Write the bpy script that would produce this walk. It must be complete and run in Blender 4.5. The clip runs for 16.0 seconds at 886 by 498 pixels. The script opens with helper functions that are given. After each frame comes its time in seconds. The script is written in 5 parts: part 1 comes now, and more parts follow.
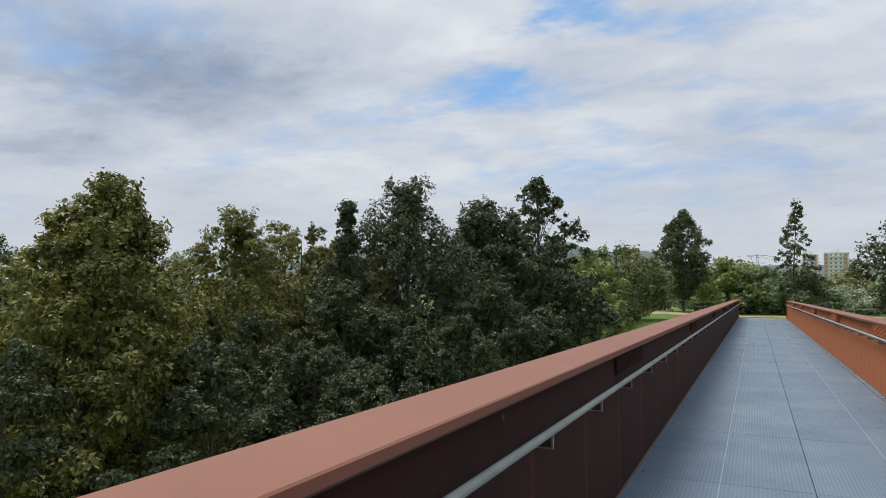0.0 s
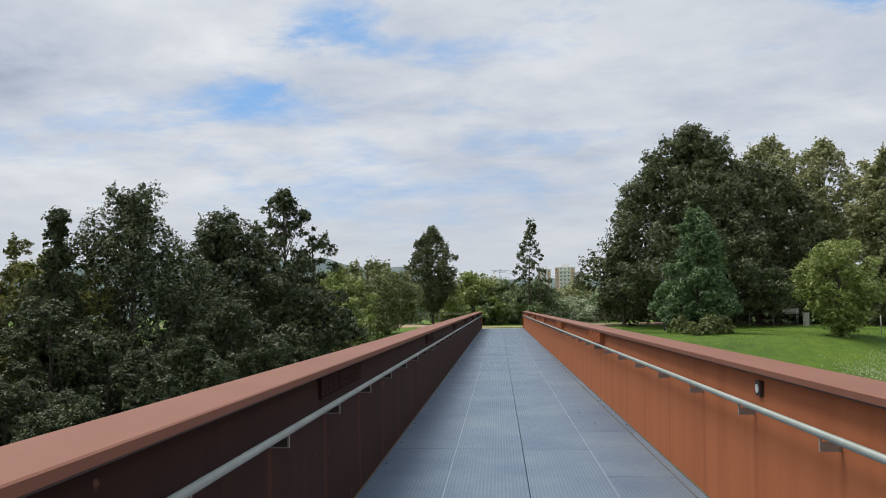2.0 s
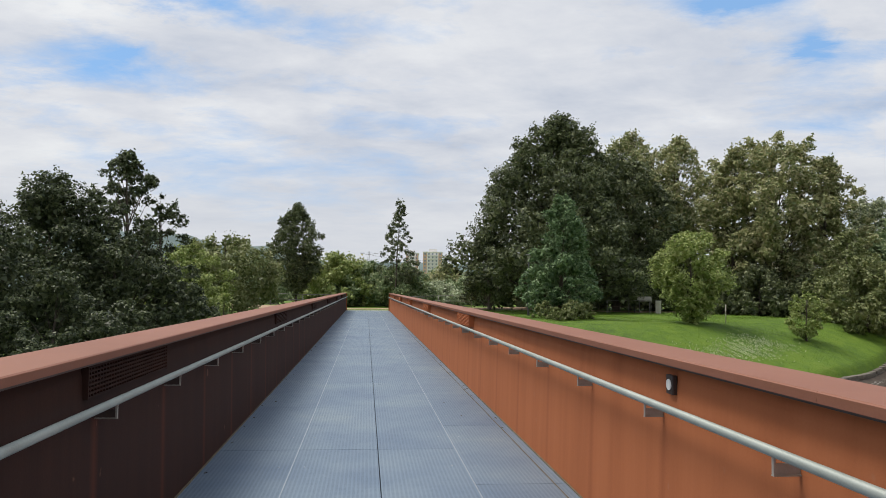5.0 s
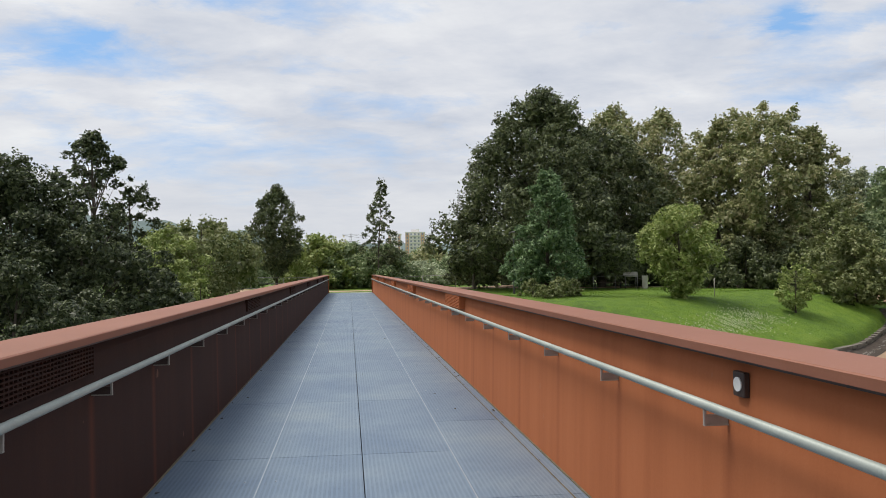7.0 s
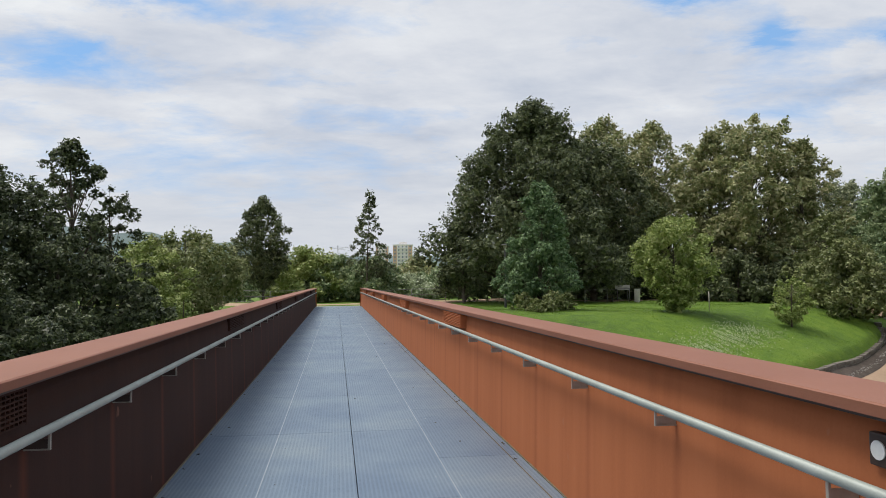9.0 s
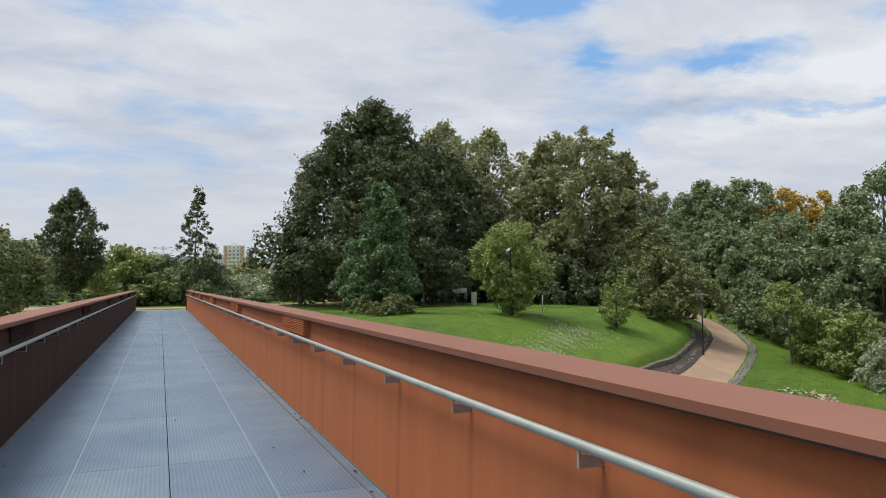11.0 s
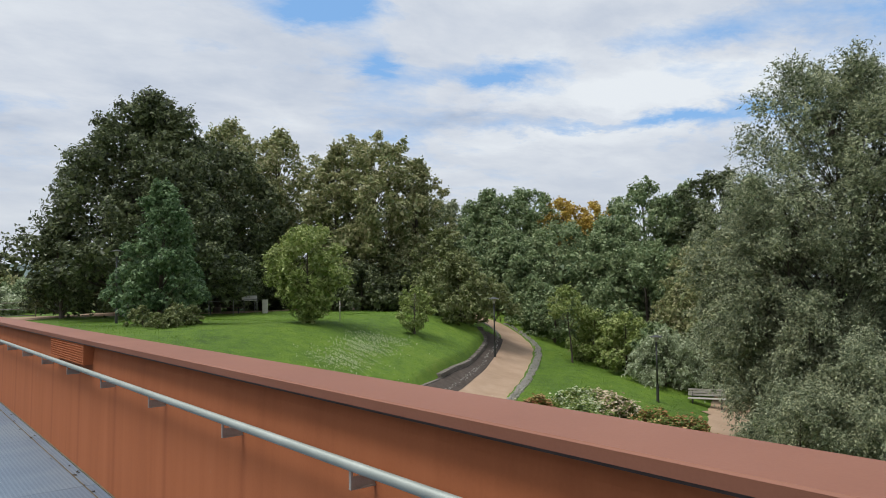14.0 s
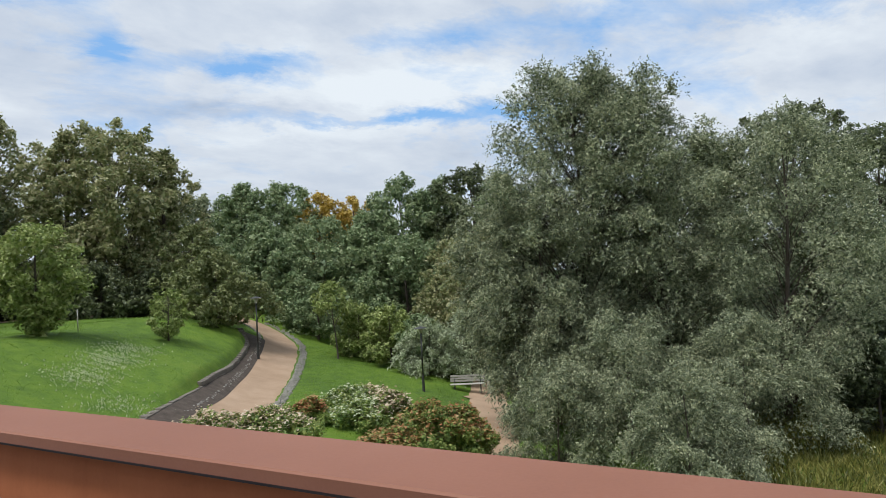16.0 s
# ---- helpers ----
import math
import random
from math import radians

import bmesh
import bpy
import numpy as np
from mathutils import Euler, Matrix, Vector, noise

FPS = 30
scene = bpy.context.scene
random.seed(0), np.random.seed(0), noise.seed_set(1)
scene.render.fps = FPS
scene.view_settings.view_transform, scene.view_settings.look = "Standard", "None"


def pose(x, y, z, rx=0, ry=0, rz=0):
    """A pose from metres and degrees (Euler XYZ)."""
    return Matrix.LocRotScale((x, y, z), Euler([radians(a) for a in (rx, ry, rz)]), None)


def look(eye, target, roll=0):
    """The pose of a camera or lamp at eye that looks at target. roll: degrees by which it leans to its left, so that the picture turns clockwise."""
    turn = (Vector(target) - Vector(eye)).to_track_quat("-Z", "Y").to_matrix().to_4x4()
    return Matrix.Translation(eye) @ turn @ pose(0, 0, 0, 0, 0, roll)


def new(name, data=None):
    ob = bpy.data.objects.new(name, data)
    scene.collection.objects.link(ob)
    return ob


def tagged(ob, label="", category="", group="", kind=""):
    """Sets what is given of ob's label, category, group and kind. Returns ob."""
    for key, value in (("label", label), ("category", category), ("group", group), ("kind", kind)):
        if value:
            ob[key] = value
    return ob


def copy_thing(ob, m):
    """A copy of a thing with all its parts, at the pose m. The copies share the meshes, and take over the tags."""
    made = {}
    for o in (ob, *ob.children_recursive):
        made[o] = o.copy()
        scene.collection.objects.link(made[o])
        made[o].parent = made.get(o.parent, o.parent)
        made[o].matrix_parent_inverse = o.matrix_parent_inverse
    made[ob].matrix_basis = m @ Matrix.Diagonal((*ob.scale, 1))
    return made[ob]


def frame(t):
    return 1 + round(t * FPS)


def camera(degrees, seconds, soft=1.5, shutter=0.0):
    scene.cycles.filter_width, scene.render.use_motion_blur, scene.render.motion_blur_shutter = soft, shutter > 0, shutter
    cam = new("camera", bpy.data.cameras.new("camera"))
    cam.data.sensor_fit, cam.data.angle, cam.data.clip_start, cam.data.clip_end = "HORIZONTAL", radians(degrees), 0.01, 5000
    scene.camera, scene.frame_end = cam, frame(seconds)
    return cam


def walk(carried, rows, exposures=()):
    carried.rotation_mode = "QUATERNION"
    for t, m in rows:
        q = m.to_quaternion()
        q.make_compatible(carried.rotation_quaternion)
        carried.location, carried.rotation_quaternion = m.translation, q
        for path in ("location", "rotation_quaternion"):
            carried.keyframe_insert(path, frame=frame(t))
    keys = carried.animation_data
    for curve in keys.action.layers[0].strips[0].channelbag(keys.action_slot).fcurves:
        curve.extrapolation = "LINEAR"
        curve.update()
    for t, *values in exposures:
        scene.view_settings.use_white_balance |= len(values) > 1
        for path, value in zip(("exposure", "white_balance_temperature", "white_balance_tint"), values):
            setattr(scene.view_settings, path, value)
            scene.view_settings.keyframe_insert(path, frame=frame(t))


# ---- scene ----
cam = camera(62.9, 16.0, soft=0.5)
PATH = [
    (0, (-0.461, -3.598, 1.666), (-1.251, -1.764, 1.775), 0.9),
    (0.5, (-0.378, -3.341, 1.673), (-0.933, -1.425, 1.812), -0.0),
    (1, (-0.309, -3.135, 1.673), (-0.732, -1.186, 1.827), -0.4),
    (1.5, (-0.285, -2.926, 1.665), (-0.588, -0.955, 1.819), -0.3),
    (2, (-0.248, -2.644, 1.632), (-0.399, -0.655, 1.789), -0.5),
    (2.5, (-0.238, -2.473, 1.638), (-0.324, -0.481, 1.795), -0.6),
    (3, (-0.194, -2.211, 1.613), (-0.261, -0.218, 1.77), -0.7),
    (3.5, (-0.157, -1.977, 1.603), (-0.16, 0.018, 1.74), -0.2),
    (4, (-0.144, -1.784, 1.599), (-0.059, 0.211, 1.718), -0.0),
    (4.5, (-0.151, -1.558, 1.56), (0.039, 0.43, 1.676), 1.4),
    (7, (-0.102, -0.348, 1.543), (0.156, 1.635, 1.599), -0.5),
    (7.5, (-0.114, -0.131, 1.58), (0.146, 1.852, 1.616), -1.0),
    (8, (-0.145, 0.061, 1.59), (0.108, 2.043, 1.664), -0.7),
    (10.5, (-0.165, 1.18, 1.573), (0.402, 3.095, 1.669), -0.3),
    (11, (-0.095, 1.462, 1.569), (0.632, 3.323, 1.665), -0.2),
    (11.5, (-0.11, 1.667, 1.593), (0.738, 3.476, 1.688), 0.2),
    (12, (-0.101, 1.923, 1.578), (0.876, 3.666, 1.675), -0.1),
    (12.5, (-0.098, 2.115, 1.623), (0.984, 3.794, 1.716), -0.4),
    (13, (-0.082, 2.288, 1.615), (1.069, 3.921, 1.718), -0.5),
    (13.5, (-0.046, 2.527, 1.622), (1.119, 4.149, 1.73), -0.3),
    (14, (-0.021, 2.763, 1.621), (1.212, 4.334, 1.726), -0.9),
    (14.5, (0.011, 3.005, 1.596), (1.386, 4.454, 1.692), -2.1),
    (15, (0.07, 3.27, 1.622), (1.609, 4.546, 1.697), -2.45),
    (15.5, (0.045, 3.47, 1.68), (1.694, 4.601, 1.746), -2.45),
    (16, (0.03, 3.69, 1.718), (1.716, 4.762, 1.785), -3.05),
]
walk(cam, [(t, look(eye, target, roll)) for t, eye, target, roll in PATH],
     [(0, 0.0, 6250, 9), (3.5, 0.08, 6400, 9.5), (6.5, 0.18, 6500, 10), (10, 0.10, 6350, 9.5), (13, 0.06, 6250, 9), (14.5, 0.10, 6150, 8), (16, 0.14, 6050, 7)])


# ---- world, sun, exposure ----
SKY_X, SKY_Y = 7.4, 2.3
SUN_AZ, SUN_EL = -68.0, 66.0          # degrees clockwise from the bridge's line, and above the horizon
# gaps and banks of the cloud: bearing and height in degrees, half-widths, strength (a bank above 0 is grey, below 0 bright)
GAPS = [(-21, 15.5, 6, 1.9, 1.0), (-13, 21.5, 4, 2, 1.1), (-4, 20, 7, 1.3, 0.7), (29.5, 21.4, 5, 1.5, 1.0), (33, 17.2, 2.6, 1.3, 0.9),
        (43, 16.4, 6, 1.0, 0.9), (64, 18.5, 13, 1.4, 0.9), (56, 12.3, 14, 0.8, 1.0), (85, 17.5, 7, 1.4, 0.8)]
BANKS = [(-46, 15.5, 13, 3.4, 1.7), (-52, 9.5, 9, 1.4, 1.3), (50, 19.8, 6, 1.8, 0.7), (41, 12.9, 7, 1.2, 0.8), (12, 15, 12, 3, 0.3),
         (58, 14.8, 11, 1.3, -1.1), (47, 11.3, 7, 0.8, -0.8), (84, 14.4, 8, 1.8, -0.8), (-19, 19.8, 5, 2, -0.8), (-38, 9.5, 8, 1.2, -0.7)]
world = bpy.data.worlds.new("overcast_sky")
scene.world = world
world.use_nodes = True


class Nodes:
    """Short-hand for building a node tree."""

    def __init__(self, tree):
        self.tree = tree
        tree.nodes.clear()

    def __call__(self, kind, links=None, **settings):
        node = self.tree.nodes.new("ShaderNode" + kind)
        for key, value in settings.items():
            if key == "operation":
                node.operation = value
            elif key == "blend_type":
                node.blend_type = value
            elif key == "data_type":
                node.data_type = value
            elif key == "sky_type":
                node.sky_type = value
        for key, value in (links or {}).items():
            slot = node.inputs[key]
            if hasattr(value, "is_output"):
                self.tree.links.new(value, slot)
            else:
                slot.default_value = value
        return node

    def math(self, op, a, b=0.0):
        return self("Math", {0: a, 1: b}, operation=op).outputs[0]

    def ramp(self, fac, stops):
        node = self("ValToRGB", {"Fac": fac})
        el = node.color_ramp.elements
        while len(el) < len(stops):
            el.new(0.5)
        for e, (p, c) in zip(el, stops):
            e.position = p
            e.color = (*c, 1) if len(c) == 3 else c
        return node.outputs["Color"]

    def mix(self, fac, a, b, blend="MIX"):
        node = self("Mix", {"Factor": fac, 6: a, 7: b}, data_type="RGBA", blend_type=blend)
        return node.outputs[2]

    def noise(self, vec, scale, detail=4.0, rough=0.55, dist=0.0):
        return self("TexNoise", {"Vector": vec, "Scale": scale, "Detail": detail, "Roughness": rough, "Distortion": dist}).outputs["Fac"]


def build_sky():
    n = Nodes(world.node_tree)
    sky = n("TexSky", sky_type="NISHITA")
    sky.sun_disc = False
    sky.sun_elevation = radians(SUN_EL)
    sky.sun_rotation = radians(SUN_AZ)
    coord = n("TexCoord").outputs["Generated"]
    sep = n("SeparateXYZ", {0: coord})
    up = n.math("ADD", n.math("MAXIMUM", sep.outputs[2], 0.0), 0.15)
    flat = n("CombineXYZ", {0: n.math("DIVIDE", sep.outputs[0], up), 1: n.math("DIVIDE", sep.outputs[1], up), 2: 0.0}).outputs[0]
    bands = n("Mapping", {"Vector": flat, "Rotation": (0, 0, radians(35)), "Scale": (1.15, 1.5, 1), "Location": (SKY_X, SKY_Y, 0)}).outputs[0]
    big = n.noise(bands, 0.6, 9.0, 0.6, 0.2)
    fine = n.noise(bands, 2.2, 9.0, 0.66, 0.3)
    # bearing and height of each direction, frayed by noise, for the gaps and banks of this sky
    fray = n.math("SUBTRACT", n.noise(bands, 2.6, 7.0, 0.65, 0.3), 0.5)
    bearing = n.math("ADD", n.math("MULTIPLY", n.math("ARCTAN2", sep.outputs[0], sep.outputs[1]), 57.3), n.math("MULTIPLY", fray, 13.0))
    height = n.math("ADD", n.math("MULTIPLY", n.math("ARCSINE", sep.outputs[2]), 57.3), n.math("MULTIPLY", fray, 5.0))

    def field(patches):
        total = None
        for az, el, wide, high, weight in patches:
            u = n.math("DIVIDE", n.math("SUBTRACT", bearing, az), wide)
            v = n.math("DIVIDE", n.math("SUBTRACT", height, el), high)
            spot = n.math("MULTIPLY", n.math("EXPONENT", n.math("MULTIPLY", n.math("ADD", n.math("MULTIPLY", u, u), n.math("MULTIPLY", v, v)), -1.0)), weight)
            total = spot if total is None else n.math("ADD", total, spot)
        return total

    gaps, banks = field(GAPS), field(BANKS)
    cover = n.math("ADD", n.math("ADD", n.math("MULTIPLY", big, 0.5), n.math("MULTIPLY", fine, 0.3)), n.math("SUBTRACT", 0.155, n.math("MULTIPLY", gaps, 0.15)))
    amount = n.ramp(cover, [(0.40, (0, 0, 0)), (0.46, (0.45, 0.45, 0.45)), (0.54, (1, 1, 1))])
    body = n.math("ADD", n.math("MULTIPLY", n.noise(bands, 0.7, 8.0, 0.55, 0.2), 0.40), n.math("MULTIPLY", n.noise(bands, 2.4, 9.0, 0.6, 0.2), 0.30))
    body = n.math("ADD", n.math("ADD", body, 0.105), n.math("MULTIPLY", banks, 0.11))
    thick = n.ramp(body, [(0.34, (10.0, 10.15, 10.3)), (0.44, (8.3, 8.55, 9.1)), (0.53, (6.6, 7.1, 8.1)), (0.66, (3.9, 4.6, 5.9))])
    haze = n.ramp(sep.outputs[2], [(0.0, (1, 1, 1)), (0.07, (0.75, 0.75, 0.75)), (0.22, (0, 0, 0))])
    clear = n.mix(0.7, n.mix(1.0, sky.outputs[0], (1.2, 1.4, 1.6, 1), "MULTIPLY"), (3.4, 6.2, 10.4, 1))
    mixed = n.mix(n.math("MULTIPLY", haze, 0.88), n.mix(amount, clear, thick), (7.7, 7.95, 8.4, 1))
    out = n("OutputWorld")
    bg = n("Background", {"Color": mixed, "Strength": 0.078})
    n.tree.links.new(bg.outputs[0], out.inputs["Surface"])


build_sky()
sun = new("sun", bpy.data.lights.new("sun", "SUN"))
sun.data.energy, sun.data.angle, sun.data.color = 2.7, radians(26), (1.0, 0.94, 0.85)
sun.matrix_world = look((0, 0, 0), (-math.sin(radians(SUN_AZ)) * math.cos(radians(SUN_EL)), -math.cos(radians(SUN_AZ)) * math.cos(radians(SUN_EL)), -math.sin(radians(SUN_EL))))
sun.location = (-30, 10, 40)
scene.view_settings.exposure = 0.0


# ---- materials ----
def material(name, rough=0.7, metal=0.0):
    m = bpy.data.materials.new(name)
    m.use_nodes = True
    n = Nodes(m.node_tree)
    bsdf = n("BsdfPrincipled", {"Roughness": rough, "Metallic": metal})
    out = n("OutputMaterial", {"Surface": bsdf.outputs[0]})
    return m, n, bsdf


def surface(name, dark, mid, light, scale, rough=0.7, metal=0.0, bump=0.2, grain=60.0, stretch=(1, 1, 1), depth=0.01):
    """A surface mottled at two scales, with a fine relief."""
    m, n, bsdf = material(name, rough, metal)
    pos = n("Mapping", {"Vector": n("TexCoord").outputs["Object"], "Scale": stretch}).outputs[0]
    a = n.noise(pos, scale, 5.0, 0.6)
    b = n.noise(pos, grain, 3.0, 0.6)
    both = n.math("ADD", n.math("MULTIPLY", a, 0.7), n.math("MULTIPLY", b, 0.3))
    col = n.ramp(both, [(0.3, dark), (0.5, mid), (0.7, light)])
    n.tree.links.new(col, bsdf.inputs["Base Color"])
    n.tree.links.new(n("Bump", {"Height": both, "Strength": bump, "Distance": depth}).outputs[0], bsdf.inputs["Normal"])
    return m


def leafy(name, dark, mid, light, through_light=0.27, rough=0.5):
    """Leaves: each one of its own shade, some light let through."""
    m, n, bsdf = material(name, rough)
    bsdf.inputs["Specular IOR Level"].default_value = 0.4
    pos = n("TexCoord").outputs["Object"]
    rnd = n("NewGeometry").outputs["Random Per Island"]
    patch = n.noise(pos, 0.6, 4.0, 0.65)
    both = n.math("ADD", n.math("MULTIPLY", rnd, 0.52), n.math("MULTIPLY", patch, 0.55))
    col = n.ramp(both, [(0.27, dark), (0.52, mid), (0.80, light)])
    n.tree.links.new(col, bsdf.inputs["Base Color"])
    tr = n("BsdfTranslucent", {"Color": col})
    mixer = n("MixShader", {0: through_light, 1: bsdf.outputs[0], 2: tr.outputs[0]})
    for node in list(n.tree.nodes):
        if node.type == "OUTPUT_MATERIAL":
            n.tree.links.new(mixer.outputs[0], node.inputs["Surface"])
    return m



def grating():
    """Press-welded walking grid: fine bars with dark mesh between, dusty patches."""
    m, n, bsdf = material("grey_grating", 0.5, 0.15)
    geo = n("NewGeometry").outputs["Position"]
    info = n("ObjectInfo").outputs["Random"]
    sep = n("SeparateXYZ", {0: geo})
    cells = []
    for axis, pitch, bar in ((0, 0.0333, 0.42), (1, 0.0222, 0.36)):
        f = n.math("FRACT", n.math("DIVIDE", sep.outputs[axis], pitch))
        cells.append(n.math("LESS_THAN", f, bar))
    bars = n.math("MAXIMUM", cells[0], cells[1])
    dust = n.noise(geo, 0.9, 5.0, 0.6)
    tone = n.math("ADD", n.math("MULTIPLY", dust, 0.8), n.math("MULTIPLY", info, 0.1))
    top = n.ramp(tone, [(0.25, (0.128, 0.186, 0.268)), (0.5, (0.190, 0.254, 0.322)), (0.8, (0.290, 0.340, 0.362))])
    hole = n.mix(1.0, top, (0.72, 0.74, 0.77, 1), "MULTIPLY")
    col = n.mix(bars, hole, top)
    n.tree.links.new(col, bsdf.inputs["Base Color"])
    n.tree.links.new(n("Bump", {"Height": bars, "Strength": 0.6, "Distance": 0.006}).outputs[0], bsdf.inputs["Normal"])
    return m


def weathered(name, dark, mid, light):
    """Rust-brown steel plate with vertical run marks."""
    m, n, bsdf = material(name, 0.8)
    bsdf.inputs["Specular IOR Level"].default_value = 0.22
    pos = n("TexCoord").outputs["Object"]
    runs = n.noise(n("Mapping", {"Vector": pos, "Scale": (1, 1.6, 0.12)}).outputs[0], 2.2, 5.0, 0.65)
    thin = n.noise(n("Mapping", {"Vector": pos, "Scale": (1, 9.0, 0.25)}).outputs[0], 2.0, 4.0, 0.6)
    fine = n.noise(pos, 70.0, 3.0, 0.6)
    tone = n.math("ADD", n.math("ADD", n.math("MULTIPLY", runs, 0.66), n.math("MULTIPLY", thin, 0.05)), n.math("MULTIPLY", fine, 0.18))
    col = n.ramp(tone, [(0.2, dark), (0.46, mid), (0.76, light)])
    sep = n("SeparateXYZ", {0: pos})
    beat = n.math("SUBTRACT", n.math("FRACT", n.math("ADD", n.math("DIVIDE", n.math("SUBTRACT", sep.outputs[1], 2.61), 1.28), 0.5)), 0.5)
    run = n.ramp(n.math("ADD", n.math("ABSOLUTE", beat), n.math("MULTIPLY", fine, 0.02)), [(0.012, (1, 1, 1)), (0.06, (0, 0, 0))])
    below = n.math("LESS_THAN", sep.outputs[2], 0.868)
    col = n.mix(n.math("MULTIPLY", n.math("MULTIPLY", run, below), 0.30), col, (0.20, 0.05, 0.02, 1))
    spot = n.ramp(n.noise(pos, 9.0, 2.0, 0.4), [(0.76, (0, 0, 0)), (0.79, (0.6, 0.6, 0.6))])
    col = n.mix(n.math("MULTIPLY", spot, 0.5), col, (0.40, 0.19, 0.12, 1))
    n.tree.links.new(col, bsdf.inputs["Base Color"])
    n.tree.links.new(n("Bump", {"Height": fine, "Strength": 0.12, "Distance": 0.004}).outputs[0], bsdf.inputs["Normal"])
    return m


def turf():
    m, n, bsdf = material("grass", 0.85)
    pos = n("TexCoord").outputs["Object"]
    a = n.noise(pos, 0.16, 4.0, 0.6)
    b = n.noise(pos, 1.6, 5.0, 0.65)
    c = n.noise(pos, 22.0, 3.0, 0.7)
    tone = n.math("ADD", n.math("ADD", n.math("MULTIPLY", a, 0.4), n.math("MULTIPLY", b, 0.4)), n.math("MULTIPLY", c, 0.2))
    col = n.ramp(tone, [(0.36, (0.034, 0.070, 0.004)), (0.46, (0.075, 0.145, 0.006)), (0.56, (0.118, 0.200, 0.009)), (0.70, (0.170, 0.222, 0.025))])
    n.tree.links.new(col, bsdf.inputs["Base Color"])
    n.tree.links.new(n("Bump", {"Height": n.math("ADD", c, b), "Strength": 0.7, "Distance": 0.06}).outputs[0], bsdf.inputs["Normal"])
    return m


